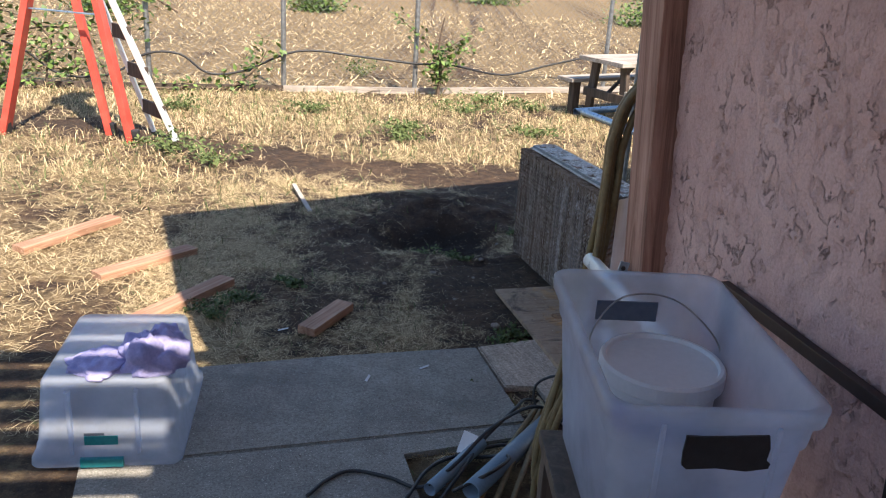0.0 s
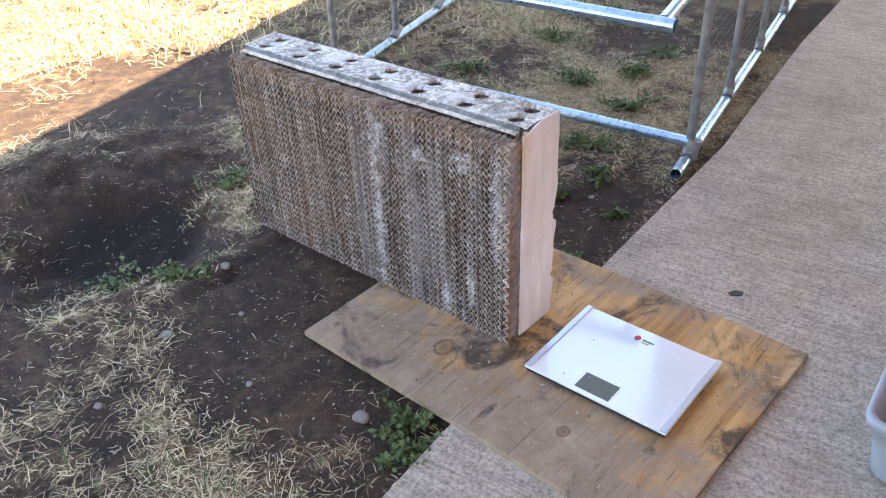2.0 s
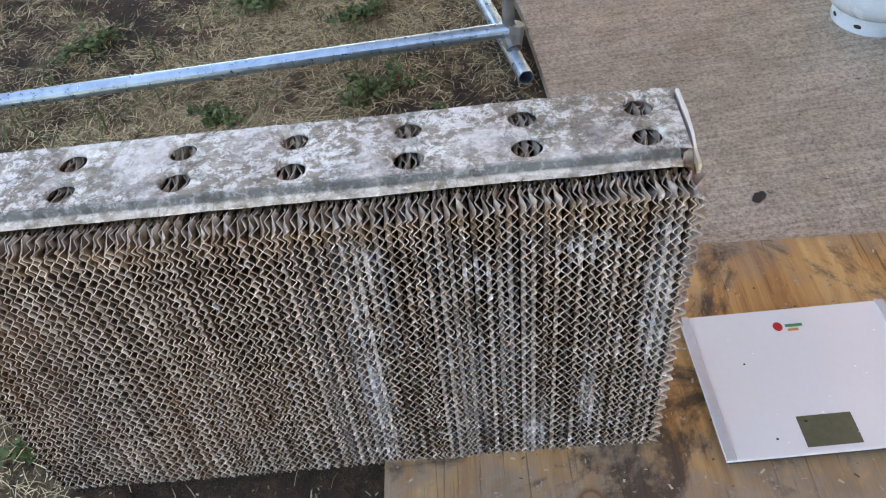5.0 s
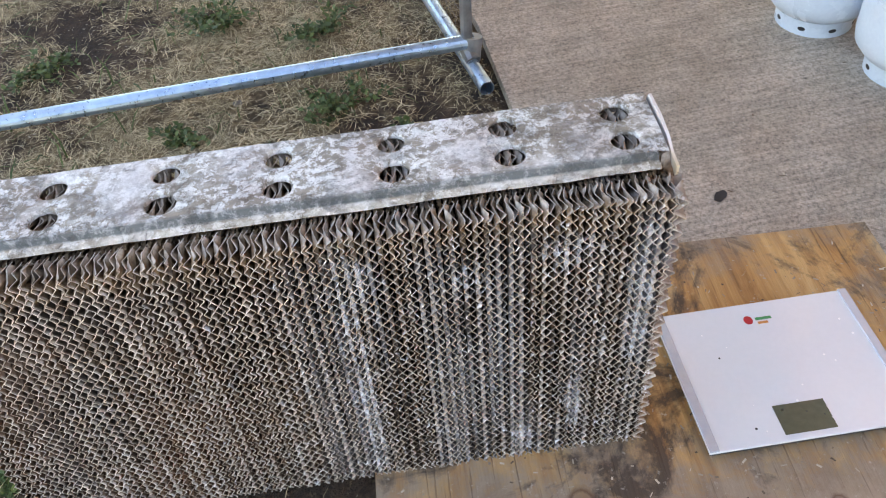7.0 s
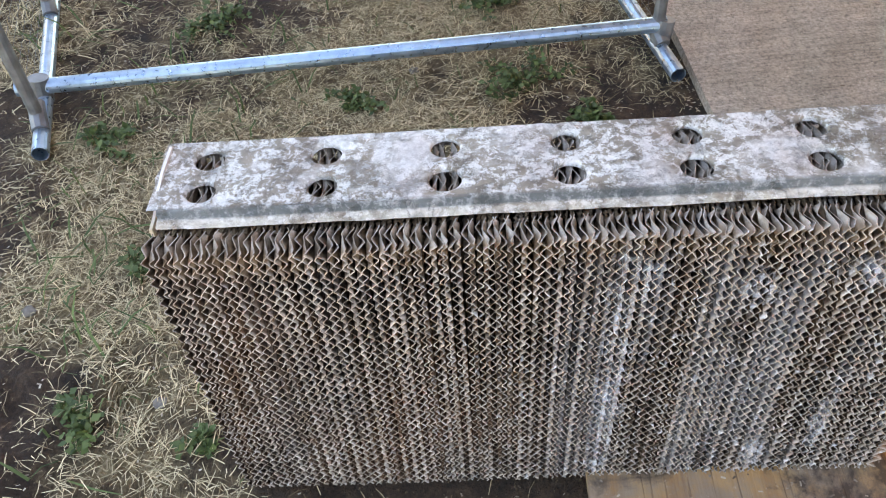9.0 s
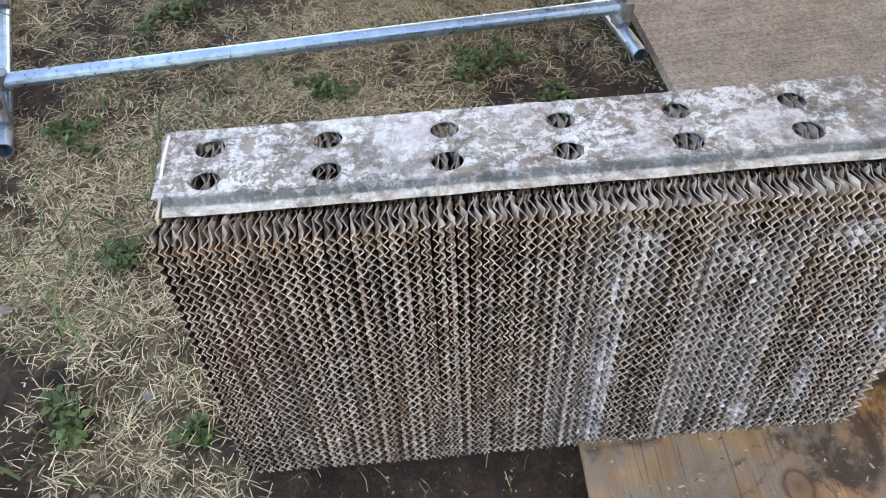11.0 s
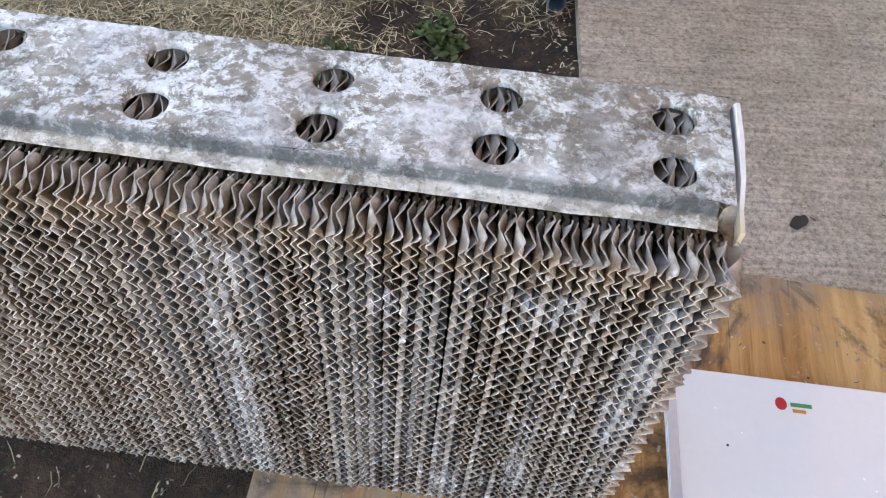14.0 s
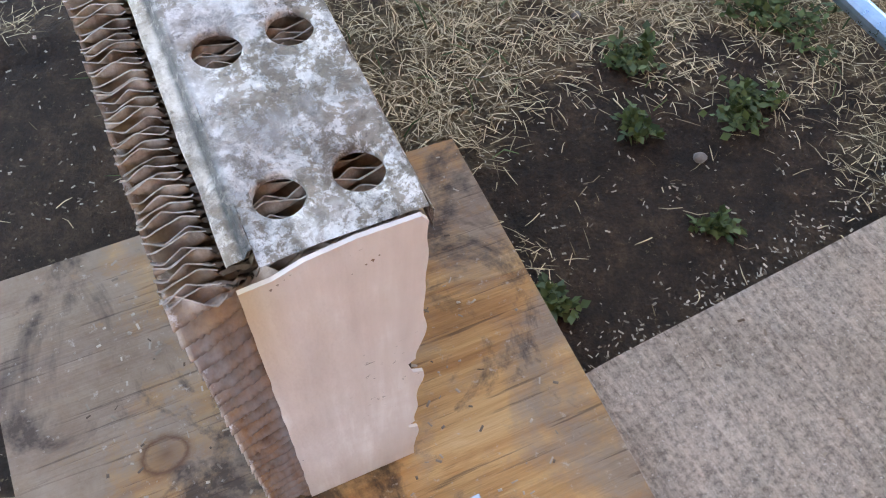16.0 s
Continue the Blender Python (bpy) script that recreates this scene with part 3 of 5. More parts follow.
def sheet_mesh(k, wave=WAVE_Z, tall=1.0):
    """One corrugated sheet: it spans depth y and height z, its flutes slope one way or the other; its front edge is a cut 1 mm thick."""
    r = random.Random(k)
    slope = (1 / 0.036, -1 / 0.048)[k % 2]
    ph, amp = (0.0, 0.42)[k % 2] + r.uniform(-0.13, 0.13), PITCH * (0.54, 0.50)[k % 2] * tall

    def at(y, z):
        w = noise.noise((y * 25, z * 9, k * 3.1)) * 0.35 + noise.noise((y * 60, z * 40, k * 7.7)) * 0.16
        s = math.asin(0.985 * math.sin(math.tau * (z / wave + y * slope + ph + w * 0.5))) / 1.38
        fray = 0.0020 * noise.noise((z * 110, k * 5.0, 1.0)) if y == 0 else 0.0
        if 0.044 < y < 0.07:
            z = min(z, 0.575)
        return (amp * s * (1 + 0.35 * noise.noise((y * 30, z * 30, k))), y + fray + 0.003 * noise.noise((z * 8, k, 3)), z)

    def patch(ys, zs):
        base = len(verts)
        verts.extend(at(y, z) for z in zs for y in ys)
        i = base + np.arange(len(ys) * len(zs)).reshape(len(zs), len(ys))
        faces.append(np.stack([i[:-1, :-1], i[:-1, 1:], i[1:, 1:], i[1:, :-1]], -1).reshape(-1, 4))

    def cut(path):
        base = len(verts)
        for (x, y, z), (dx, dy, dz) in path:
            w = 0.0007 * (1 + 0.5 * noise.noise((z * 200, y * 200, k)))
            verts.append((x - dx * w, y - dy * w - 0.0002, z - dz * w))
            verts.append((x + dx * w, y + dy * w - 0.0002, z + dz * w))
        i = base + 2 * np.arange(len(path) - 1)
        faces.append(np.stack([i, i + 1, i + 3, i + 2], -1))

    verts, faces = [], []
    top = 0.583 + 0.003 * r.random()
    zs = np.linspace(0, top, 224)
    ys = [0.0, 0.0012, 0.005, 0.010, 0.016, 0.022, 0.028, 0.034, 0.040, 0.046, 0.056]
    patch(ys, zs)
    patch(np.linspace(0.056, D - 0.004, 26), np.linspace(0.548, 0.590, 13))
    cut([(at(0.0, z), (1, 0, 0)) for z in zs])
    cut([(tuple(np.add(at(y, top), (0, 0, 0.0003))), (1, 0, 0)) for y in np.linspace(0, 0.044, 16)])
    cut([(tuple(np.add(at(y, 0.590), (0, 0, 0.0003))), (1, 0, 0)) for y in np.linspace(0.075, D - 0.006, 44)])
    return array_mesh("paper_sheet", verts, np.concatenate(faces), PAPER, True)


sheets = [sheet_mesh(k) for k in range(12)]
count = int(L / PITCH)
for i in range(count):
    ob = new("paper_sheet", sheets[(i % 2) + 2 * random.randrange(6)])
    ob.parent = pad
    s = i / count
    ob.location = (PITCH * (i + 0.5) - 0.006 * (1 - s), random.uniform(-0.0015, 0.0015), random.uniform(-0.002, 0.002) + 0.002)
    ob.rotation_euler = (0, 0.010 + 0.012 * s + random.uniform(-0.003, 0.003), random.uniform(-0.02, 0.02))
ob = new("paper_sheet", sheet_mesh(31, 0.027, 2.5))
ob.parent, ob.location, ob.rotation_euler = pad, (L - 0.005, 0.0, 0.002), (0, 0.022, 0)
# Filler box behind the sheets; its dark colour stands in for deep cell shade.
CELL_SHADE = plain("cell_shade", (0.045, 0.03, 0.02), (0.10, 0.07, 0.05), 30, 0.95, bump=0.6)
part("shade_fill", boxed(0.006, L - 0.006, 0.054, D - 0.006, 0.0, 0.555), CELL_SHADE, pad, "dark filler block standing in for the shade deep between the sheets")


def strip_material():
    n = Nodes("crusted_zinc", 0.6)
    co = n.coords((1, 1, 1), "Object", pad)
    big, mid, fine = n.noise(co, 6, 6, 0.7, 0.6), n.noise(co, 26, 9, 0.8, 0.25), n.noise(co, 170, 4, 0.7)
    zinc = n.ramp(mid, [(0.35, (0.38, 0.35, 0.33)), (0.6, (0.55, 0.52, 0.505))])
    crust = n.ramp(n.math("ADD", n.math("MULTIPLY", mid, 0.7), n.math("MULTIPLY", big, 0.3)), [(0.43, 0.0), (0.485, 1.0)])
    col = n.mix(crust, zinc, n.ramp(fine, [(0.3, (0.60, 0.55, 0.52)), (0.7, (0.88, 0.835, 0.80))]))
    specks = n.noise(n.coords((1, 1, 1), "Object", pad), 62, 8, 0.8, 0.3)
    dirt = n.math("MULTIPLY", n.ramp(specks, [(0.46, 0.0), (0.52, 0.9)]), n.ramp(n.noise(co, 8, 5, 0.7), [(0.36, 0.1), (0.50, 1.0)]))
    col = n.mix(dirt, col, n.ramp(mid, [(0.35, (0.13, 0.092, 0.064)), (0.65, (0.34, 0.26, 0.19))]))
    dark = n.math("MULTIPLY", n.ramp(n.noise(co, 90, 6, 0.75), [(0.58, 0.0), (0.64, 0.8)]), n.ramp(n.noise(co, 4, 3), [(0.45, 0.0), (0.6, 1.0)]))
    col = n.mix(dark, col, (0.09, 0.075, 0.065))
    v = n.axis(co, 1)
    # Dark blue-grey band along the step at the strip's front.
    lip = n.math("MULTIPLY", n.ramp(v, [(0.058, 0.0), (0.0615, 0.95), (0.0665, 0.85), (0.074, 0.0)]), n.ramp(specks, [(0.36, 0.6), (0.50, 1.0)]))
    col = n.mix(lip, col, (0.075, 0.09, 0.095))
    stain = n.math("MULTIPLY", n.ramp(v, [(0.050, 1.0), (0.060, 0.35), (0.064, 0.0)]), n.ramp(n.noise(co, 38, 7, 0.78, 1.2), [(0.40, 0.15), (0.56, 0.95)]))
    col = n.mix(stain, col, n.ramp(mid, [(0.4, (0.26, 0.21, 0.165)), (0.65, (0.62, 0.565, 0.49))]))
    n.color(col)
    n.bump(n.math("ADD", n.math("MULTIPLY", crust, 0.6), n.math("ADD", specks, n.math("MULTIPLY", fine, 0.4))), 0.7, 0.003)
    return n.mat


def metal_strip():
    bm = bmesh.new()
    us = [0.060 + 0.158 * i for i in range(7)]
    ub = [-0.004] + [(a + b) / 2 for a, b in zip(us, us[1:])] + [L + 0.009]
    rows, R0 = ((0.070, 0.1325, 0.102), (0.1325, D + 0.001, 0.165)), 0.0205

    def lift(x, y):
        return H - 0.004 + 0.0025 * noise.noise((x * 4, y * 4, 1)) - 0.006 * max(0, x - L + 0.017) / 0.03 * max(0, 0.11 - y) / 0.05

    for (v0, v1, vc) in rows:
        for i, uc in enumerate(us):
            u0, u1 = ub[i], ub[i + 1]
            inner, mid_, outer = [], [], []
            rr = R0 * random.uniform(0.95, 1.05)
            angles = sorted([math.tau * k / 28 for k in range(28)] + [math.atan2(cy - vc, cx - uc) % math.tau for cx in (u0, u1) for cy in (v0, v1)])
            seg = len(angles)
            for t in angles:
                c, s = math.cos(t), math.sin(t)
                f = min(((u1 - uc) if c > 0 else (uc - u0)) / max(abs(c), 1e-6), ((v1 - vc) if s > 0 else (vc - v0)) / max(abs(s), 1e-6))
                x, y = uc + c * rr, vc + s * rr
                inner.append((x, y, lift(x, y) - 0.0022))
                mid_.append((uc + c * rr * 1.13, vc + s * rr * 1.13, lift(x, y)))
                ox, oy = uc + c * f, vc + s * f
                if ox > L + 0.01 or ox < 0 or oy > D:
                    ox, oy = ox + 0.005 * noise.noise((ox * 60, oy * 60, 11)), oy + 0.0035 * noise.noise((ox * 45, oy * 45, 12))
                outer.append((ox, oy, lift(ox, oy)))
            low = [(x, y, z - 0.006) for x, y, z in inner]
            loops = [[bm.verts.new(p) for p in q] for q in (low, inner, mid_, outer)]
            for A, B in zip(loops, loops[1:]):
                for k in range(seg):
                    j = (k + 1) % seg
                    bm.faces.new((A[k], A[j], B[j], B[k]))
    n = 90
    prof = ((0.070, 0.0), (0.066, -0.001), (0.063, -0.009), (0.050, -0.011), (0.0485, -0.014))
    rings = []
    for v, dz in prof:
        rings.append([bm.verts.new((x, v + 0.0015 * noise.noise((x * 20, v * 99, 4)), lift(x, 0.07) + dz + 0.001 * noise.noise((x * 40, v * 300, 8)))) for x in np.linspace(0.010, L - 0.006, n)])
    back = ((D + 0.001, 0.0), (D + 0.003, -0.003), (D + 0.003, -0.03))
    rings2 = [[bm.verts.new((x, v, lift(x, D) + dz)) for x in np.linspace(0.0, L + 0.012, n)] for v, dz in back]
    for rs in (rings, rings2):
        for A, B in zip(rs, rs[1:]):
            for k in range(n - 1):
                bm.faces.new((A[k], A[k + 1], B[k + 1], B[k]))
    bmesh.ops.remove_doubles(bm, verts=bm.verts, dist=0.0004)
    return bm


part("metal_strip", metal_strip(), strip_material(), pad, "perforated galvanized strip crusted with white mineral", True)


def end_panel(u, sign):
    """A thin brittle sheet on the end of the block, its back edge chipped."""
    front = [(0.050 + 0.002 * noise.noise((z * 30, 1, u)), z) for z in np.linspace(0.0, 0.590, 40)]
    back = [(D - 0.004 + 0.008 * noise.noise((z * 16, 5, u)) - (0.010 if 0.30 < z < 0.33 or 0.12 < z < 0.135 else 0), z) for z in np.linspace(0.598, 0.0, 70)]
    top = [(0.075, 0.592), (0.10, 0.603), (0.14, 0.609), (0.19, 0.608)]
    bm = prism([(y, z) for y, z in front + top + back], 0, 0.004)
    m = Matrix(((0, 0.016 + 0.006 * sign, sign, u), (1, 0, 0, 0), (0, 1, 0, 0), (0, 0, 0, 1)))
    bmesh.ops.transform(bm, matrix=m, verts=bm.verts)
    return bm


def panel_material():
    n = Nodes("cream_panel", 0.75)
    co = n.coords((1, 1, 1), "Object", pad)
    streak, big, fine = n.noise(n.coords((40, 40, 4), "Object", pad), 1.0, 4), n.noise(co, 7, 5), n.noise(co, 140, 4)
    col = n.ramp(n.math("ADD", n.math("MULTIPLY", streak, 0.5), n.math("MULTIPLY", big, 0.5)), [(0.36, (0.70, 0.60, 0.555)), (0.52, (0.79, 0.70, 0.66)), (0.62, (0.90, 0.84, 0.81))])
    v, w = n.axis(co, 1), n.axis(co, 2)
    yellow = n.math("MULTIPLY", n.ramp(v, [(0.055, 0.8), (0.085, 0.0)]), n.ramp(w, [(0.40, 0.0), (0.56, 1.0)]))
    col = n.mix(yellow, col, (0.66, 0.50, 0.30))
    marks = n.math("MULTIPLY", n.ramp(n.noise(n.coords((60, 60, 110), "Object", pad), 1.0, 4, 0.7, 0.8), [(0.64, 0.0), (0.70, 0.9)]), n.math("MULTIPLY", n.ramp(w, [(0.20, 0.0), (0.26, 1.0), (0.36, 1.0), (0.42, 0.0)]), n.ramp(v, [(0.11, 0.0), (0.13, 1.0)])))
    n.color(n.mix(marks, col, (0.10, 0.05, 0.03)))
    n.bump(n.math("ADD", streak, fine), 0.3, 0.003)
    return n.mat


PANEL = panel_material()
part("end_panel", end_panel(L + 0.001, 1), PANEL, pad, "smooth cream-pink end sheet with a chipped edge")
part("end_panel", end_panel(-0.001, -1), PANEL, pad, "smooth cream-pink end sheet with a chipped edge")

# ---- plywood sheet under the pad ----
ply = tagged(mesh_object("plywood_sheet", prism([(-0.005, 0.0), (0.30, 0.004), (0.77, 0.0), (0.772, 0.5), (0.765, 1.09), (0.4, 1.1), (0.0, 1.098), (0.003, 0.6)], 0, 0.018, 0.002), PLY), "weathered stained plywood sheet lying on the ground", "plywood")
ply.matrix_basis = pose(0.632, 2.768, 0.021, -0.3, 0, 14.8)

# ---- bathroom scale ----
scale = thing("bathroom_scale", pose(0.939, 3.193, 0.041, 0, 0, -73.0), "flat white glass bathroom scale with chrome side strips on plywood", "scale")
GLASS_WHITE = plain("white_glass_top", (0.78, 0.82, 0.86), (0.84, 0.87, 0.91), 2, 0.06, 0.15, bump=0.01)
GLASS_WHITE.node_tree.nodes["Principled BSDF"].inputs["IOR"].default_value = 2.0
CHROME = plain("chrome", (0.62, 0.68, 0.78), (0.72, 0.78, 0.87), 4, 0.15, 0.45, bump=0.02)
LCD = plain("lcd", (0.085, 0.085, 0.055), (0.12, 0.12, 0.08), 3, 0.1, bump=0.0)
part("body", boxed(-0.192, 0.192, -0.150, 0.150, 0.006, 0.0163, 0.003), BLACK, scale, "dark plastic underside")
for sx in (-1, 1):
    for sy in (-1, 1):
        part("foot", lathe([(0.016, 0.0), (0.018, 0.003), (0.018, 0.0065)], 16), BLACK, scale).location = (0.13 * sx, 0.10 * sy, 0)
platform = part("platform", boxed(-0.196, 0.196, -0.154, 0.154, 0.0185, 0.0245, 0.002), GLASS_WHITE, scale, "white glass plate with specks of dust")
for sx in (-1, 1):
    x = 0.187 * sx
    part("side_strip", boxed(x - 0.0085, x + 0.0085, -0.154, 0.154, 0.025, 0.0285, 0.0015), CHROME, scale, "polished chrome strip")
part("display", boxed(-0.056, 0.038, -0.142, -0.082, 0.0248, 0.0255), LCD, platform, "blank olive-grey display")
APPLE = plain("red_print", (0.45, 0.02, 0.03), (0.55, 0.03, 0.04), rough=0.4)
GREEN_PRINT = plain("green_print", (0.03, 0.22, 0.08), (0.04, 0.28, 0.10), rough=0.4)
ORANGE_PRINT = plain("orange_print", (0.55, 0.20, 0.05), (0.62, 0.26, 0.08), rough=0.4)
b = lathe([(0.0105, 0.0), (0.010, 0.0004)], 20)
bmesh.ops.scale(b, vec=(0.85, 1, 1), verts=b.verts)
part("emblem", b, APPLE, platform, "small red round emblem").location = (-0.020, 0.113, 0.0247)
DUST = plain("pale_dust", (0.78, 0.78, 0.78), (0.88, 0.88, 0.88), rough=0.9)
rs = random.Random(21)
for i in range(16):
    x, y, r = rs.uniform(-0.16, 0.16), rs.uniform(-0.13, 0.11), rs.uniform(0.0010, 0.0028)
    part("speck", lathe([(r, 0.0), (r * 0.8, 0.0009)], 7), DUST if i % 4 else BLACK, platform, "fleck of dust").location = (x, y, 0.0246)
part("print_bar", boxed(-0.006, 0.026, 0.110, 0.1165, 0.0247, 0.0251), GREEN_PRINT, platform, "green printed bar")
part("print_bar", boxed(-0.004, 0.016, 0.1005, 0.106, 0.0247, 0.0251), ORANGE_PRINT, platform, "orange printed bar")

# ---- wire pen of galvanized tubes ----
pen = thing("wire_pen", pose(0, 0, 0), "low pen of galvanized tubes and wire mesh on dry ground", "pen")
R = 0.021
BACK0, BACK1 = Vector((1.18, 5.345, 0.03)), Vector((4.68, 7.44, 0.03))
SIDE0, SIDE1 = Vector((1.828, 3.852, 0.03)), Vector((4.63, 5.286, 0.03))
part("base_tube", pipe((1.977, 3.906, 0.085), (1.372, 5.53, 0.062), R), GALV, pen)
part("base_tube", pipe(BACK0, BACK1, R), GALV, pen)
part("base_tube", pipe(SIDE0, SIDE1, R), GALV, pen)
for a, b in (((0.95, 5.32, 0.665), (1.569, 3.712, 0.665)), ((1.45, 5.76, 0.665), (2.15, 4.165, 0.665)), ((1.592, 3.78, 0.655), (3.3, 4.75, 0.655)), ((0.90, 5.345, 0.66), (4.3, 7.42, 0.66))):
    part("rail", pipe(a, b, R), GALV, pen)


def pen_panel(p0, p1, stations, height):
    d = (p1 - p0).normalized()
    ends = []
    for s in stations:
        q = p0 + d * s
        part("post", pipe(q + Vector((0, 0, 0.0)), q + Vector((0, 0, height)), 0.0165, seg=12), GALV_DULL, pen)
        part("tie", tube([q + Vector((-0.03, -0.02, 0.012)), q + Vector((0.0, 0.0, 0.03)), q + Vector((0.03, 0.02, 0.045))], 0.022, 10), GALV_DULL, pen)
        ends.append(q)
    side = Vector((-d.y, d.x, 0)) * 0.018
    v, f = [], []

    def wire(a, b, up):
        w = up * 0.0009
        i = len(v)
        v.extend([a - w, a + w, b + w, b - w])
        f.append((i, i + 1, i + 2, i + 3))

    a, b = ends[0] + side, ends[-1] + side
    n = int((b - a).length / 0.04)
    for i in range(n + 1):
        q = a.lerp(b, i / n)
        wire(q, q + Vector((0, 0, height - 0.05)), d)
    for i in range(int(height / 0.04)):
        wire(a + Vector((0, 0, 0.04 * i)), b + Vector((0, 0, 0.04 * i)), Vector((0, 0, 1)))
    me = array_mesh("wire_mesh", [tuple(q) for q in v], f, WIRE)
    new("wire_mesh", me).parent = pen


pen_panel(BACK0, BACK1, [0.12, 0.69, 1.19, 1.75, 2.34, 2.95, 3.5], 1.7)
pen_panel(SIDE0, SIDE1, [0.160, 0.76, 1.36, 1.94, 2.52], 1.7)
part("clamp", tube([(1.965, 3.915, 0.03), (1.977, 3.908, 0.10)], 0.027, 12), GALV_DULL, pen)
part("clamp", tube([(1.385, 5.475, 0.02), (1.395, 5.47, 0.09)], 0.027, 12), GALV_DULL, pen)

# ---- propane cylinders ----
def propane(m):
    t = thing("propane_cylinder", m, "white painted steel propane cylinder standing on concrete", "gas cylinder", "propane cylinders")
    part("tank", lathe([(0.02, 0.032), (0.08, 0.036), (0.125, 0.055), (0.150, 0.085), (0.155, 0.115), (0.155, 0.27), (0.150, 0.30), (0.125, 0.335), (0.08, 0.355), (0.02, 0.36)], 48), WHITE_PAINT, t, "", True)
    foot = part("foot_ring", lathe([(0.105, 0.0), (0.108, 0.0), (0.110, 0.045), (0.107, 0.045)], 48, True), WHITE_PAINT, t)
    # Flat black ovals stand in for the dark of holes through the ring.
    for k in range(8):
        a = k * math.tau / 8 + 0.3
        bm = bmesh.new()
        bmesh.ops.create_uvsphere(bm, u_segments=12, v_segments=6, radius=0.009)
        bmesh.ops.scale(bm, vec=(0.16, 1.25, 0.75), verts=bm.verts)
        o = part("hole_shade", bm, BLACK, foot, "black oval patch standing in for a shaded hole")
        o.location, o.rotation_euler = (0.1085 * math.cos(a), 0.1085 * math.sin(a), 0.022), (0, 0, a)
    part("collar", lathe([(0.098, 0.35), (0.102, 0.35), (0.104, 0.46), (0.100, 0.46)], 40, True), WHITE_PAINT, t)
    part("valve", lathe([(0.02, 0.36), (0.022, 0.40), (0.03, 0.41), (0.03, 0.43), (0.01, 0.435)], 16), GALV_DULL, t)
    return t


first = propane(pose(2.26, 2.945, 0.02))
copy_thing(first, pose(2.005, 2.745, 0.02, 0, 0, 40))

# ---- plastic totes ----
def rounded_rect(w, l, r, seg=6):
    out = []
    for cx, cy, a0 in ((w / 2 - r, l / 2 - r, 0), (-w / 2 + r, l / 2 - r, 90), (-w / 2 + r, -l / 2 + r, 180), (w / 2 - r, -l / 2 + r, 270)):
        for k in range(seg + 1):
            a = radians(a0 + 90 * k / seg)
            out.append((cx + r * math.cos(a), cy + r * math.sin(a)))
    return out


def tub_shell(w, l, h, taper, rim=0.012, wall=0.0025):
    """An open box with rounded corners that widens upwards, with a rolled rim."""
    bm = bmesh.new()

    def ring(z, grow):
        k = taper * (1 - z / h)
        return [bm.verts.new((x, y, z)) for x, y in rounded_rect(w - 2 * k + 2 * grow, l - 2 * k + 2 * grow, 0.035)]

    zs = [(0.0, -0.012), (0.004, -0.003), (0.012, 0), (h * 0.5, 0), (h - 0.07, 0), (h - 0.065, 0.004), (h - 0.028, 0.004), (h - 0.026, rim), (h - 0.004, rim), (h, rim - 0.003), (h, 0.002), (h - 0.004, -wall), (h * 0.5, -wall), (0.016, -wall), (0.006, -0.012)]
    rings = [ring(z, g) for z, g in zs]
    for A, B in zip(rings, rings[1:]):
        for k in range(len(A)):
            j = (k + 1) % len(A)
            bm.faces.new((A[k], A[j], B[j], B[k]))
    bm.faces.new(rings[0][::-1])
    bm.faces.new(rings[-1])
    return bm


def clear_plastic():
    n = Nodes("clear_plastic", 0.28)
    out = n.tree.nodes["Material Output"]
    co = n.coords()
    f = n.noise(co, 9, 4)
    n.color(n.ramp(f, [(0.35, (0.60, 0.66, 0.80)), (0.65, (0.74, 0.79, 0.90))]))
    clear, milky, m1, m2 = n.put("ShaderNodeBsdfTransparent"), n.put("ShaderNodeBsdfTranslucent"), n.put("ShaderNodeMixShader"), n.put("ShaderNodeMixShader")
    clear.inputs[0].default_value = (0.90, 0.93, 0.98, 1)
    milky.inputs[0].default_value = (0.72, 0.77, 0.88, 1)
    m1.inputs[0].default_value = 0.5
    n.link(n.bsdf.outputs[0], m1.inputs[1])
    n.link(milky.outputs[0], m1.inputs[2])
    n.link(n.ramp(f, [(0.3, 0.57), (0.7, 0.71)]), m2.inputs[0])
    n.link(m1.outputs[0], m2.inputs[1])
    n.link(clear.outputs[0], m2.inputs[2])
    n.link(m2.outputs[0], out.inputs["Surface"])
    return n.mat


CLEAR = clear_plastic()
TEAL = plain("teal_plastic", (0.0, 0.16, 0.19), (0.01, 0.24, 0.27), rough=0.35)
TAPE = plain("black_tape", (0.008, 0.008, 0.010), (0.02, 0.02, 0.024), rough=0.55, bump=0.6)
SLATE = plain("slate_plastic", (0.06, 0.075, 0.11), (0.10, 0.12, 0.16), rough=0.5)
LABEL = plain("pale_label", (0.55, 0.55, 0.55), (0.66, 0.66, 0.66), rough=0.5)

stand = thing("low_stand", pose(0.385, 1.155, 0.018, 0, 0, 1.6), "dark wooden stand against the stucco wall", "stand")
part("top", boxed(-0.15, 0.14, -0.27, 0.21, 0.735, 0.76, 0.003), DARK_WOOD, stand)
for sx in (-0.125, 0.115):
    for sy in (-0.245, 0.185):
        part("leg", boxed(sx - 0.018, sx + 0.018, sy - 0.018, sy + 0.018, 0.0, 0.735, 0.002), DARK_WOOD, stand)

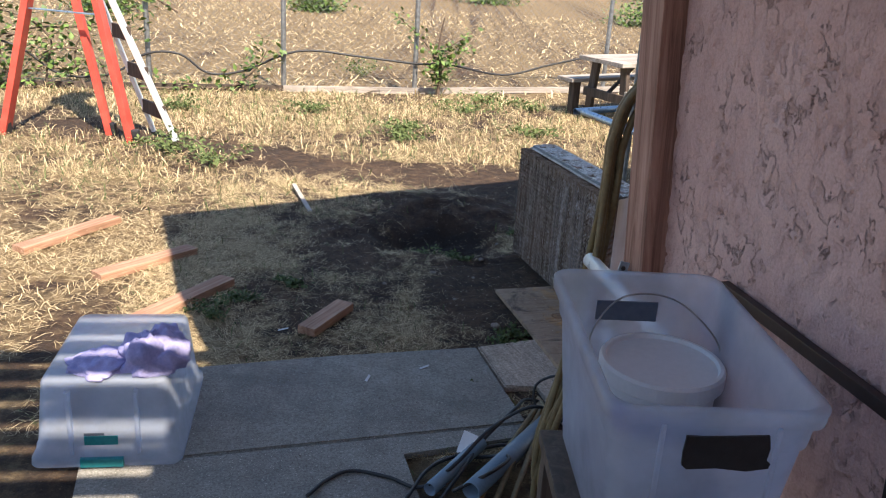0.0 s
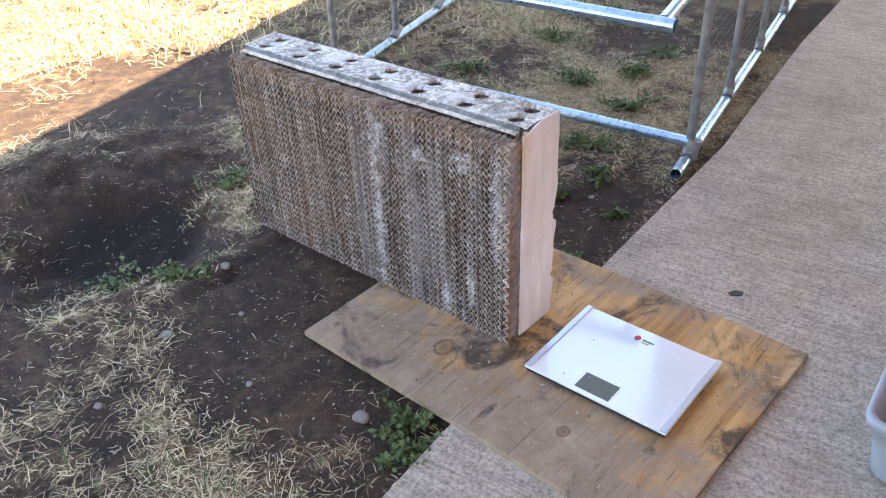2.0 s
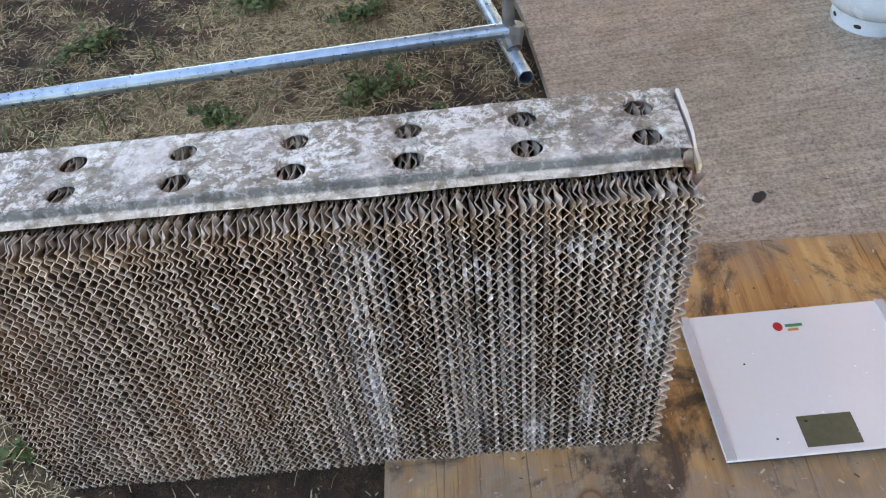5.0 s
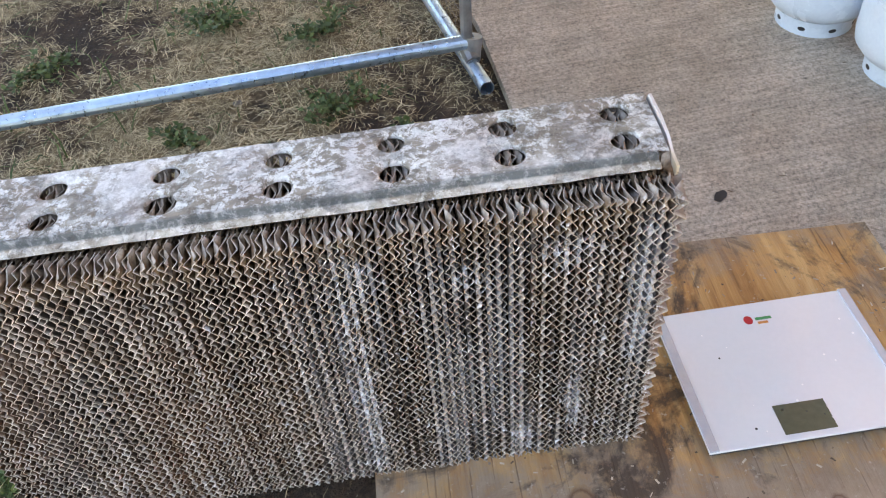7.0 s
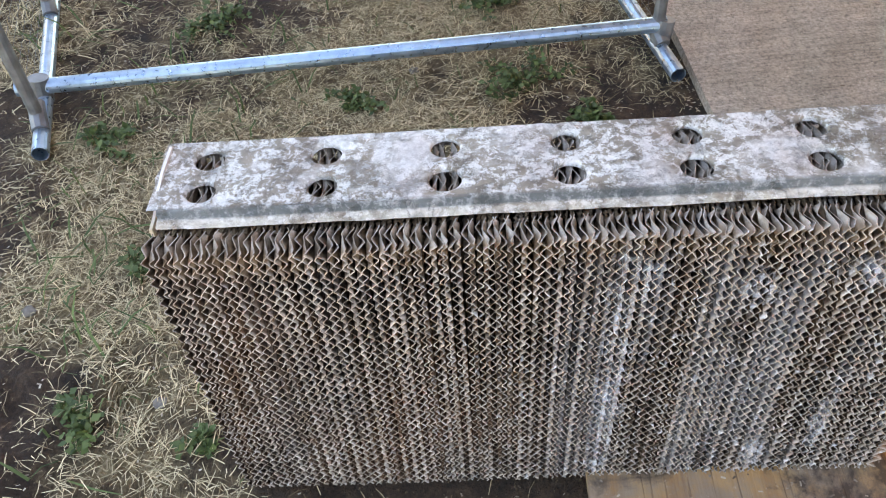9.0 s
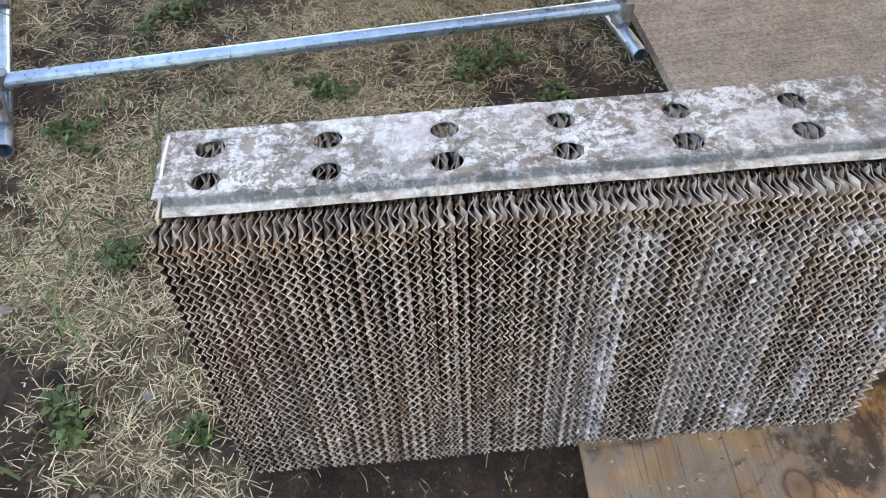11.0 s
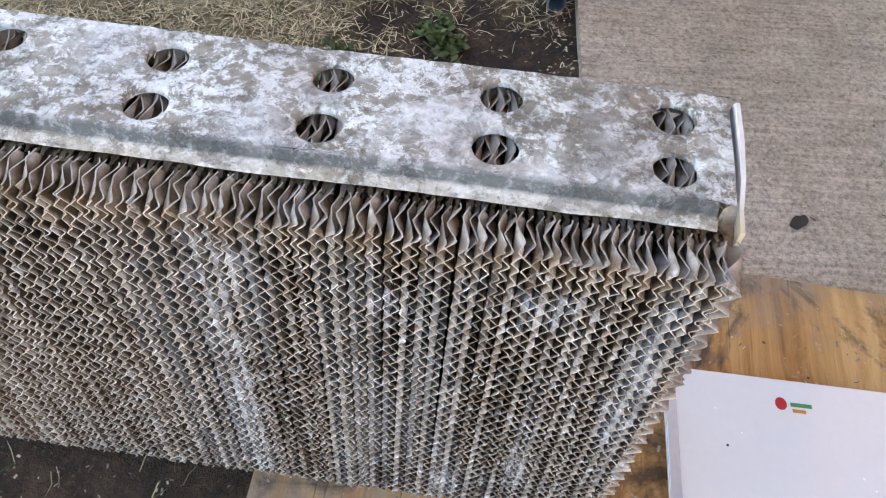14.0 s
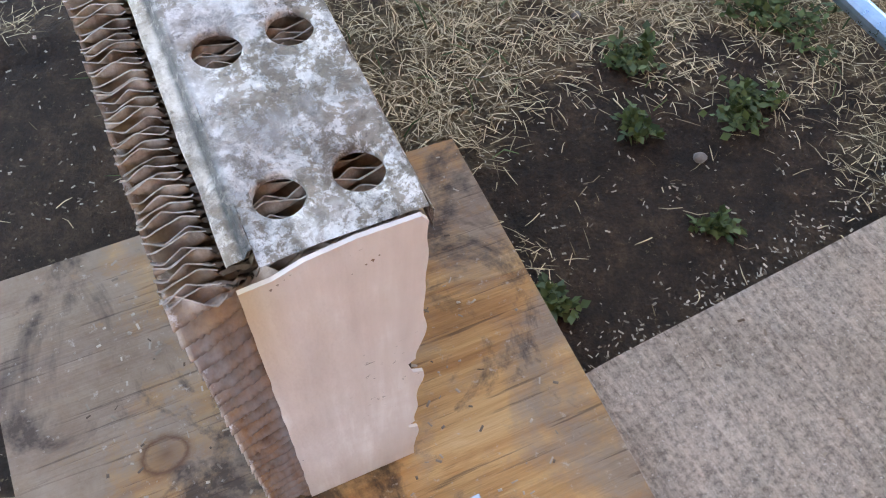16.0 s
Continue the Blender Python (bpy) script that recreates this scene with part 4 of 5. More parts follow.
tote = thing("storage_tote", pose(0.379, 1.157, 0.779, 0, 0, 1.6), "clear plastic storage tote with taped handles and a pail inside", "tote")
part("shell", tub_shell(0.275, 0.455, 0.312, 0.03), CLEAR, tote, "milky clear plastic", True)
torn = prism([(-0.045, 0.232), (-0.038, 0.226), (0.0, 0.229), (0.04, 0.2255), (0.068, 0.231), (0.070, 0.238), (0.064, 0.243), (0.066, 0.26), (0.062, 0.279), (0.02, 0.2765), (-0.02, 0.2745), (-0.044, 0.275), (-0.046, 0.25)], 0.237, 0.2405)
bmesh.ops.transform(torn, matrix=Matrix(((1, 0, 0, 0), (0, 0, -1, 0), (0, 1, 0, 0), (0, 0, 0, 1))), verts=torn.verts)
part("tape", torn, TAPE, tote, "torn black tape strip")
part("tape", boxed(-0.065, 0.045, 0.2150, 0.2185, 0.225, 0.262, 0.001), SLATE, tote, "dark grey handle")
part("label", boxed(-0.040, 0.040, -0.2345, -0.2335, 0.155, 0.172), LABEL, tote, "worn paper label")
for x in (-0.075, 0.075):
    for y in (-0.2375, 0.2375):
        part("rib", boxed(x - 0.003, x + 0.003, y - 0.004, y + 0.004, 0.05, 0.29, 0.002), CLEAR, tote)

pail = thing("plastic_pail", pose(0.400, 1.245, 0.786, 0, 0, 20), "white plastic pail with lid and wire handle", "pail")
PAIL = plain("pail_plastic", (0.55, 0.57, 0.60), (0.64, 0.66, 0.69), 4, 0.4)
part("body", lathe([(0.078, 0.0), (0.082, 0.004), (0.092, 0.165), (0.095, 0.17), (0.095, 0.185)], 48), PAIL, pail, "", True)
part("lid", lathe([(0.099, 0.178), (0.103, 0.182), (0.103, 0.204), (0.099, 0.209), (0.093, 0.209), (0.090, 0.203), (0.004, 0.2035)], 48), PAIL, pail, "recessed round white lid")
band = [(0.0885 * math.cos(a), 0.0885 * math.sin(a)) for a in np.linspace(3.2, 5.2, 18)]
bm = bmesh.new()
for (x0, y0), (x1, y1) in zip(band, band[1:]):
    k = 1.055
    bm.faces.new([bm.verts.new(v) for v in ((x0 * 1.012, y0 * 1.012, 0.105), (x1 * 1.012, y1 * 1.012, 0.105), (x1 * k, y1 * k, 0.155), (x0 * k, y0 * k, 0.155))])
part("band", bm, BLUE_BIN, pail, "blue printed band")
part("handle", tube(smooth_path([(-0.104, 0.03, 0.17), (-0.112, 0.05, 0.24), (-0.035, 0.085, 0.288), (0.055, 0.065, 0.283), (0.10, 0.0, 0.235), (0.108, -0.03, 0.17)], 6), 0.0016, 6), GALV_DULL, pail, "thin bent wire handle")

tote2 = thing("storage_tote", pose(-1.005, 2.53, 0.021, 0, 0, 8), "clear plastic storage tote turned upside down on the slab", "tote")
sh = tub_shell(0.43, 0.56, 0.28, 0.028, 0.014)
bmesh.ops.transform(sh, matrix=pose(0, 0, 0.28, 180, 0, 0), verts=sh.verts)
part("shell", sh, CLEAR, tote2, "milky clear plastic", True)
part("latch", boxed(-0.075, 0.055, -0.304, -0.289, 0.004, 0.036, 0.004), TEAL, tote2, "teal latch")
part("label", boxed(-0.060, 0.040, -0.286, -0.2845, 0.075, 0.107), TEAL, tote2, "teal and black label")
part("label", boxed(-0.060, 0.000, -0.2840, -0.2825, 0.108, 0.116), SLATE, tote2, "dark printed strip")
for x in (-0.10, 0.10):
    part("rib", boxed(x - 0.006, x + 0.006, -0.289, -0.262, 0.04, 0.26, 0.003), CLEAR, tote2)


def heap(rx, ry, rz, k, folds=7, amp=0.3, seg=56):
    """A loose heap of cloth: a flattened dome with folds."""
    bm = bmesh.new()
    rows = []
    for i in range(20):
        a = (i / 19) * math.pi / 2
        row = []
        for j in range(seg):
            t = math.tau * j / seg
            d = Vector((math.cos(t) * math.cos(a), math.sin(t) * math.cos(a), math.sin(a)))
            f = 1 + amp * noise.noise(d * 1.6 + Vector((k, 0, 0))) + 0.5 * amp * noise.noise(d * 4 + Vector((0, k, 0))) + 0.05 * math.sin(folds * t + 5 * noise.noise(d * 2.2) + a * 6)
            row.append(bm.verts.new((d.x * rx * f, d.y * ry * f, max(0.0, d.z * rz * f * (1 + 0.35 * noise.noise(d * 3 + Vector((k, k, 0))))))))
        rows.append(row)
    for A, B in zip(rows, rows[1:]):
        for j in range(seg):
            q = (j + 1) % seg
            bm.faces.new((A[j], A[q], B[q], B[j]))
    bm.faces.new(rows[0][::-1])
    return bm


cloth = thing("towel", pose(-0.855, 2.42, 0.301, 0, 0, 10), "crumpled blue-violet towel lying on the upturned tote", "towel")
part("fold", heap(0.12, 0.11, 0.10, 3.0, 9), PURPLE_CLOTH, cloth, "", True)
flap = heap(0.10, 0.10, 0.03, 8.0, 5)
part("flap", flap, PURPLE_CLOTH, cloth, "", True).location = (-0.165, -0.005, 0)

screen = thing("window_screen", Matrix.Translation(W0) @ LEAN_M @ Matrix.Translation(WN * -0.02) @ pose(0, 0, 0, 0, 0, math.degrees(math.atan2(WD.y, WD.x))), "dark brown framed pane leaning on the stucco wall", "window screen")
FRAME = plain("brown_frame", (0.022, 0.013, 0.012), (0.045, 0.028, 0.026), rough=0.5)
for a, b, c, d in ((0.30, 0.86, 0.975, 1.0), (0.30, 0.86, 0.022, 0.05), (0.30, 0.325, 0.05, 0.975), (0.83, 0.86, 0.05, 0.975)):
    part("frame_bar", boxed(a, b, -0.012, 0.006, c, d, 0.002), FRAME, screen)

# ---- pipe, clamp and hose at the post ----
conduit = thing("pvc_pipe", pose(0, 0, 0), "white plastic pipe strapped across the post", "pipe")
E0, E1 = Vector((0.431, 2.065, 0.862)), Vector((0.544, 1.42, 0.862))
part("pipe", pipe(E0, E1, 0.0195, 0.003, 24), PVC, conduit, "", True)
q = E0.lerp(E1, 0.232)
ax = (E1 - E0).normalized()
strap = part("strap", tube([q - ax * 0.013, q + ax * 0.013], 0.0225, 20), GALV, conduit, "zinc pipe strap")
part("tab", boxed(-0.012, 0.012, -0.002, 0.002, 0.0, 0.045, 0.001), GALV, strap, "strap tab with a hole").matrix_basis = Matrix.Translation(q + Vector((0.016, -0.012, 0.014))) @ pose(0, 0, 0, 0, 14, 10)
part("screw", lathe([(0.006, 0), (0.005, 0.003), (0.001, 0.004)], 12), BLACK, strap).matrix_basis = Matrix.Translation(q + Vector((0.022, -0.016, 0.043))) @ pose(0, 0, 0, 90, 0, 10)

hose = thing("garden_hose", pose(0, 0, 0), "tan rubber hose coiled and hung behind the post", "hose")
for i in range(7):
    r = random.Random(40 + i)
    j = lambda a=0.012: r.uniform(-a, a)
    ox, oy, dz = 0.010 * (i % 4), 0.022 * (i % 3) + 0.012 * i, j(0.03)
    pts = [(0.448 + ox, 1.18 + dz), (0.468 + ox, 1.27 + dz), (0.508 + ox, 1.325 + dz), (0.555 + ox, 1.31 + dz), (0.580 + j(), 1.20), (0.570 + j(), 0.95), (0.560 + j(), 0.65), (0.535 + j(0.03), 0.33), (0.47 + j(0.04), 0.075 + 0.02 * i), (0.385 + j(0.03), 0.06 + 0.02 * i), (0.372 + j(0.02), 0.26), (0.412 + ox + j(), 0.52), (0.438 + ox + j(), 0.80), (0.447 + ox, 1.02)]
    part("loop", tube(smooth_path([(x, 2.062 + oy * (0.4 if z > 1.0 else 0.8) + (0.03 * math.sin(z * 5 + i)) * (z < 0.9), z) for x, z in pts + pts[:1]], 6)[:-1], 0.0095, 10, closed=True), HOSE, hose, "", True)
part("hook", tube(smooth_path([(0.50, 2.02, 1.30), (0.51, 2.09, 1.285), (0.515, 2.16, 1.29), (0.515, 2.18, 1.33)], 5), 0.005, 8), GALV_DULL, hose, "bent steel hook")

# ---- clutter beside the slab gap ----
tubing = tagged(mesh_object("tube", pipe((0.175, 2.15, 0.06), (0.47, 2.60, 0.055), 0.031, 0.003, 24), BLUE_PIPE, True), "blue-grey plastic tube lying on the slab", "tube")
tagged(mesh_object("tube", pipe((0.05, 2.17, 0.045), (0.22, 2.44, 0.045), 0.022, 0.002, 20), BLUE_PIPE, True), "short blue-grey plastic tube lying in the gap", "tube")
pump = thing("utility_pump", pose(0.512, 2.705, 0.0, 0, 6, -25), "black utility pump with a looped cable standing on the slab", "pump")
part("body", prism([(-0.035, -0.028), (0.035, -0.028), (0.04, 0.0), (0.028, 0.032), (-0.028, 0.032), (-0.04, 0.0)], 0.0, 0.135, 0.006), SLATE, pump)
part("cap", lathe([(0.032, 0.134), (0.034, 0.14), (0.03, 0.155), (0.012, 0.16)], 20), BLACK, pump)
part("cable", tube(smooth_path([(0.0, 0.0, 0.155), (0.07, 0.01, 0.15), (0.105, -0.01, 0.09), (0.07, -0.03, 0.035), (0.0, -0.045, 0.02), (-0.08, -0.03, 0.04), (-0.10, 0.0, 0.10), (-0.05, 0.02, 0.148), (0.0, 0.01, 0.155)], 8), 0.005, 8), BLACK, pump)
for k, pts in enumerate((((-0.32, 2.13, 0.03), (-0.27, 2.22, 0.027), (-0.20, 2.275, 0.026), (-0.08, 2.25, 0.026), (0.02, 2.20, 0.03), (0.12, 2.26, 0.07), (0.25, 2.42, 0.12), (0.40, 2.60, 0.10), (0.52, 2.68, 0.03)),
                         ((0.08, 2.12, 0.04), (0.16, 2.28, 0.06), (0.22, 2.44, 0.05), (0.34, 2.58, 0.10), (0.40, 2.72, 0.06), (0.50, 2.74, 0.03)),
                         ((0.02, 2.26, 0.03), (0.10, 2.37, 0.025), (0.22, 2.38, 0.03), (0.30, 2.30, 0.09), (0.24, 2.20, 0.10), (0.12, 2.16, 0.05)),
                         ((-0.02, 2.14, 0.03), (0.05, 2.30, 0.035), (0.17, 2.40, 0.03), (0.30, 2.46, 0.03), (0.38, 2.40, 0.05)))):
    tagged(mesh_object("cable", tube(smooth_path(pts, 8), 0.0062, 8), BLACK, True), "black rubber cable lying in loose loops", "cable", "loose cables")
for k in range(3):
    pts = [(0.20 + 0.05 * k, 2.14, 0.03), (0.27 + 0.045 * k, 2.32, 0.055), (0.36 + 0.03 * k, 2.50, 0.07), (0.42 + 0.02 * k, 2.64, 0.06), (0.45, 2.74 + 0.02 * k, 0.032)]
    tagged(mesh_object("hose_end", tube(smooth_path(pts, 8), 0.0095, 10), HOSE, True), "tan rubber hose trailing over the slab", "hose", "trailing hoses")
scraper = thing("scraper", pose(0.16, 2.40, 0.045, 10, -35, 60), "small steel scraper lying on cables", "tool")
part("blade", prism([(-0.02, -0.018), (0.06, -0.026), (0.06, 0.026), (-0.02, 0.018)], 0.0, 0.002), ALUMINIUM, scraper)
part("grip", tube([(-0.02, 0, 0.001), (-0.05, 0, 0.003), (-0.11, 0, 0.002)], 0.011, 10), BLACK, scraper)
REDBOX = plain("red_plastic", (0.35, 0.03, 0.025), (0.45, 0.05, 0.04), rough=0.45)
redtool = thing("power_tool", pose(0.50, 2.26, 0.02, 0, 0, 30), "red and black tool case standing on the slab", "tool")
part("case", boxed(-0.05, 0.05, -0.07, 0.07, 0.0, 0.13, 0.012), REDBOX, redtool)
part("vent", boxed(-0.035, 0.035, -0.074, -0.066, 0.03, 0.09, 0.003), BLACK, redtool)

# ---- grey tub with cloth ----
tub = thing("plastic_tub", pose(1.395, 2.585, 0.021, 0, 0, 20), "grey-blue plastic tub holding pink cloth on concrete", "tub")
part("shell", tub_shell(0.48, 0.34, 0.19, 0.03, 0.012, 0.004), TUB_GREY, tub, "", True)
rag = tagged(mesh_object("cloth", heap(0.19, 0.12, 0.15, 12.0, 6), PINK_CLOTH, True), "bundled pale pink cloth inside the tub", "cloth")
rag.matrix_basis = pose(1.395, 2.585, 0.028, 0, 0, 20)
driver = thing("hand_tool", pose(1.06, 2.42, 0.032, 0, 0, -60), "black and red handled tool lying on concrete", "tool")
part("grip", tube([(-0.06, 0, 0), (-0.03, 0, 0), (0.03, 0, 0), (0.05, 0, 0)], 0.014, 12), BLACK, driver)
part("collar", tube([(0.05, 0, 0), (0.075, 0, 0)], 0.012, 12), REDBOX, driver)
part("shank", tube([(0.075, 0, 0), (0.19, 0, 0)], 0.004, 8), GALV, driver)

# ---- lumber offcuts ----
def offcut(x0, y0, x1, y1, z=0.0, w=0.089, h=0.038, tilt=0.0):
    a, b = Vector((x0, y0, 0)), Vector((x1, y1, 0))
    bm = boxed(0, (b - a).length, -w / 2, w / 2, 0, h, 0.003)
    for v in bm.verts:
        v.co += Vector((noise.noise((v.co * 9) + Vector((x0, 0, 0))), noise.noise(v.co * 9 + Vector((0, x0, 5))), 0)) * 0.003
    ob = tagged(mesh_object("lumber_offcut", bm, LUMBER), "short weathered lumber offcut lying on dry ground", "lumber", "lumber offcuts")
    ob.matrix_basis = Matrix.Translation((x0, y0, z)) @ pose(0, 0, 0, tilt, 0, math.degrees(math.atan2(y1 - y0, x1 - x0)))


offcut(-0.497, 3.275, -0.362, 3.575, 0.002)
offcut(-1.235, 3.275, -0.96, 3.80, 0.0)
offcut(-1.58, 3.755, -1.24, 4.19, 0.0)
offcut(-2.09, 4.045, -1.80, 4.62, 0.0)

# ---- small litter ----
STONE = plain("stone", (0.16, 0.13, 0.11), (0.30, 0.26, 0.22), 30, 0.9, bump=0.5)
SCRAP = plain("pale_plastic", (0.55, 0.55, 0.56), (0.68, 0.68, 0.70), rough=0.5)


def stone(x, y, r, base=None):
    bm = bmesh.new()
    bmesh.ops.create_icosphere(bm, subdivisions=2, radius=r)
    for v in bm.verts:
        v.co *= 1 + 0.35 * noise.noise(v.co / r * 1.3 + Vector((x * 9, y * 9, 0)))
        v.co.z *= 0.6
    ob = tagged(mesh_object("stone", bm, STONE, True), "small rough stone half sunk in earth", "stone", "stones")
    ob.location = (x, y, (ground_height(x, y) if base is None else base) + r * 0.25)


for x, y, r in ((0.04, 4.077, 0.018), (0.334, 3.476, 0.022), (0.42, 4.75, 0.012), (0.30, 4.30, 0.016), (1.52, 3.95, 0.012), (0.62, 4.72, 0.014), (1.38, 4.3, 0.010), (1.75, 4.55, 0.014), (0.15, 3.75, 0.010), (-0.2, 3.9, 0.012), (0.75, 5.1, 0.016), (0.25, 4.05, 0.009)):
    stone(x, y, r)
strip = tagged(mesh_object("plastic_strip", boxed(0, 0.50, -0.014, 0.014, 0, 0.010, 0.002), plain("weathered_plastic", (0.30, 0.26, 0.23), (0.46, 0.42, 0.39), 20, 0.7)), "pale plastic strip propped on the ground", "plastic strip")
strip.matrix_basis = Matrix.Translation((-0.735, 4.99, 0.004)) @ pose(0, 0, 0, 0, -4, 111)
for x, y, a in ((-0.62, 3.28, 20), (-0.20, 2.86, 70), (0.0, 2.98, 30)):
    o = tagged(mesh_object("paper_scrap", prism([(0, 0), (0.045, 0.006), (0.05, 0.016), (0.004, 0.012)], 0, 0.0012), SCRAP), "torn white paper scrap", "litter", "paper scraps")
    o.matrix_basis = pose(x, y, (0.0215 if y < 3.1 else 0.012), 4, -3, a)
gum = bmesh.new()
for k in range(14):
    a = k * math.tau / 14
    f = 1 + 0.35 * noise.noise((math.cos(a) * 2, math.sin(a) * 2, 3))
    gum.verts.new((0.022 * f * math.cos(a), 0.012 * f * math.sin(a), 0.0))
gum.faces.new(gum.verts)
for f in bmesh.ops.extrude_face_region(gum, geom=list(gum.faces))["geom"]:
    if isinstance(f, bmesh.types.BMVert):
        f.co.z += 0.002
o = tagged(mesh_object("tar_spot", gum, BLACK), "dark flattened spot of tar on concrete", "tar spot")
o.matrix_basis = pose(1.452, 3.262, 0.0205, 0, 0, -30)

# crumbs and chips on the plywood and concrete
CRUMB = leafy("crumbs", (0.10, 0.06, 0.035), (0.62, 0.52, 0.40))
rng = np.random.RandomState(5)


def crumbs(name, n, place, label, size):
    v, f = [], []
    for i in range(n):
        x, y, z = place()
        a, l, w = rng.uniform(0, math.tau), size * rng.uniform(0.4, 1.6), size * rng.uniform(0.2, 0.6)
        c, s = math.cos(a), math.sin(a)
        k = len(v)
        for px, py, pz in ((-l, -w, 0), (l, -w, 0), (l, w, 0), (-l, w, 0), (0, 0, w)):
            v.append((x + c * px - s * py, y + s * px + c * py, z + pz))
        f += [(k, k + 1, k + 4), (k + 1, k + 2, k + 4), (k + 2, k + 3, k + 4), (k + 3, k, k + 4)]
    tagged(new(name, array_mesh(name, v, f, CRUMB)), label, "debris", kind="stuff")


PLY_M = pose(0.632, 2.768, 0.0395, 0, 0, 14.8)


def on_ply():
    return PLY_M @ Vector((rng.beta(2, 1.6) * 0.74 + 0.01, rng.uniform(0.01, 1.08), 0))


def on_slab():
    return patio(rng.uniform(1.15, 3.6), rng.uniform(-1.6, 0.15), 0.0205)


def on_dirt():
    while True:
        x, y = rng.uniform(-1.2, 2.6), rng.uniform(2.9, 5.6)
        if free_ground(x, y):
            return (x, y, ground_height(x, y))


crumbs("wood_crumbs", 420, on_ply, "flakes and crumbs scattered over plywood", 0.0035)
crumbs("grit", 700, on_slab, "dark bits and grit on concrete", 0.004)

# ---- red step ladder ----
ladder = thing("step_ladder", pose(0, 0, 0), "red fibreglass step ladder standing open on dry grass", "ladder")


def rail(p, q, w, d, mat, name="rail", label=""):
    p, q = Vector(p), Vector(q)
    bm = boxed(-w / 2, w / 2, -d / 2, d / 2, 0, (q - p).length, 0.004)
    m = Matrix.Translation(p) @ (q - p).to_track_quat("Z", "Y").to_matrix().to_4x4()
    bmesh.ops.transform(bm, matrix=m, verts=bm.verts)
    part(name, bm, mat, ladder, label)


rail((-3.40, 6.6, 0.0), (-2.86, 6.62, 1.95), 0.12, 0.05, RED)
rail((-2.375, 6.55, 0.0), (-2.74, 6.60, 1.95), 0.085, 0.05, RED)
rail((-2.62, 6.75, 0.0), (-2.97, 6.75, 1.95), 0.07, 0.05, RED)
rail((-2.06, 6.66, 0.0), (-2.88, 6.72, 1.95), 0.07, 0.03, ALUMINIUM, "rail", "white aluminium rail")
rail((-2.33, 6.95, 0.0), (-2.98, 6.90, 1.95), 0.05, 0.03, ALUMINIUM, "rail", "white aluminium rail")
for h in (0.22, 0.52, 0.82, 1.12, 1.42):
    a, b = Vector((-2.06 - 0.4 * h, 6.66 + 0.03 * h, h)), Vector((-2.33 - 0.333 * h, 6.95 - 0.026 * h, h))
    rail(a, b, 0.03, 0.11, DARK_WOOD, "tread", "dark ribbed tread")
rail((-3.12, 6.6, 0.98), (-2.60, 6.6, 0.96), 0.03, 0.012, GALV, "spreader", "grey metal spreader bar")
part("top_cap", boxed(-2.95, -2.65, 6.52, 7.1, 1.93, 1.99, 0.01), RED, ladder)
for p in ((-3.40, 6.6, 0), (-2.365, 6.55, 0), (-2.62, 6.75, 0)):
    part("foot", boxed(p[0] - 0.05, p[0] + 0.05, p[1] - 0.03, p[1] + 0.03, 0.0, 0.10, 0.01), BLACK, ladder)

# ---- picnic table ----
table = thing("picnic_table", pose(2.415, 8.87, 0.0, 0, 0, 31.0), "weathered grey picnic table with two attached benches", "picnic table")
for i in range(4):
    y = -0.325 + i * 0.163
    part("plank", boxed(-0.946, 0.946, y, y + 0.157, 0.60, 0.642, 0.005), GREY_WOOD, table)
for s in (-1, 1):
    for i in range(2):
        y = s * 0.51 - 0.124 + i * 0.126
        part("bench_plank", boxed(-0.946, 0.946, y, y + 0.121, 0.35, 0.388, 0.005), GREY_WOOD, table)
    for x in (-0.80, 0.80):
        bm = bmesh.new()
        box(bm, -0.022, 0.022, -0.045, 0.045, 0.0, 0.62, 0.003, pose(x, s * 0.27, 0, s * 6, 0, 0))
        part("leg", bm, DARK_WOOD, table)
        part("bench_leg", boxed(x - 0.045, x + 0.045, s * 0.51 - 0.04, s * 0.51 + 0.04, 0.0, 0.35, 0.003), DARK_WOOD, table)
for x in (-0.80, 0.80):
    part("crossbeam", boxed(x - 0.064, x - 0.024, -0.30, 0.30, 0.24, 0.325, 0.003), DARK_WOOD, table)
    part("brace", tube([(x, 0, 0.30), (x * 0.55, 0, 0.60)], 0.02, 6), DARK_WOOD, table)

# ---- far yard things ----
bin_ = thing("plastic_bin", pose(3.76, 7.20, 0.0, 0, 0, 15), "blue plastic bin with a lighter lid", "bin")
part("body", tub_shell(0.46, 0.46, 0.62, 0.05, 0.02, 0.006), BLUE_BIN, bin_, "", True)
part("lid", boxed(-0.25, 0.25, -0.25, 0.25, 0.622, 0.675, 0.02), plain("light_blue_plastic", (0.03, 0.18, 0.50), (0.05, 0.24, 0.60), rough=0.4), bin_, "lighter blue lid")
roll = thing("mesh_roll", pose(2.50, 8.30, 0.13, 0, 90, 12), "roll of galvanized wire mesh lying on grass", "wire roll")
bm = lathe([(0.125 + 0.006 * (i % 2), -0.55 + 0.044 * i) for i in range(26)], 28)
part("roll", bm, GALV, roll, "", True)
board = tagged(mesh_object("plywood_board", boxed(-0.7, 0.7, -0.01, 0.01, 0, 1.05, 0.003), wood_material("tan_board", (0.30, 0.19, 0.12), (0.42, 0.29, 0.19), (0.52, 0.38, 0.27), 2)), "tan plywood board standing at the yard edge", "board")
board.matrix_basis = pose(4.05, 8.75, 0.0, -4, 0, 8)

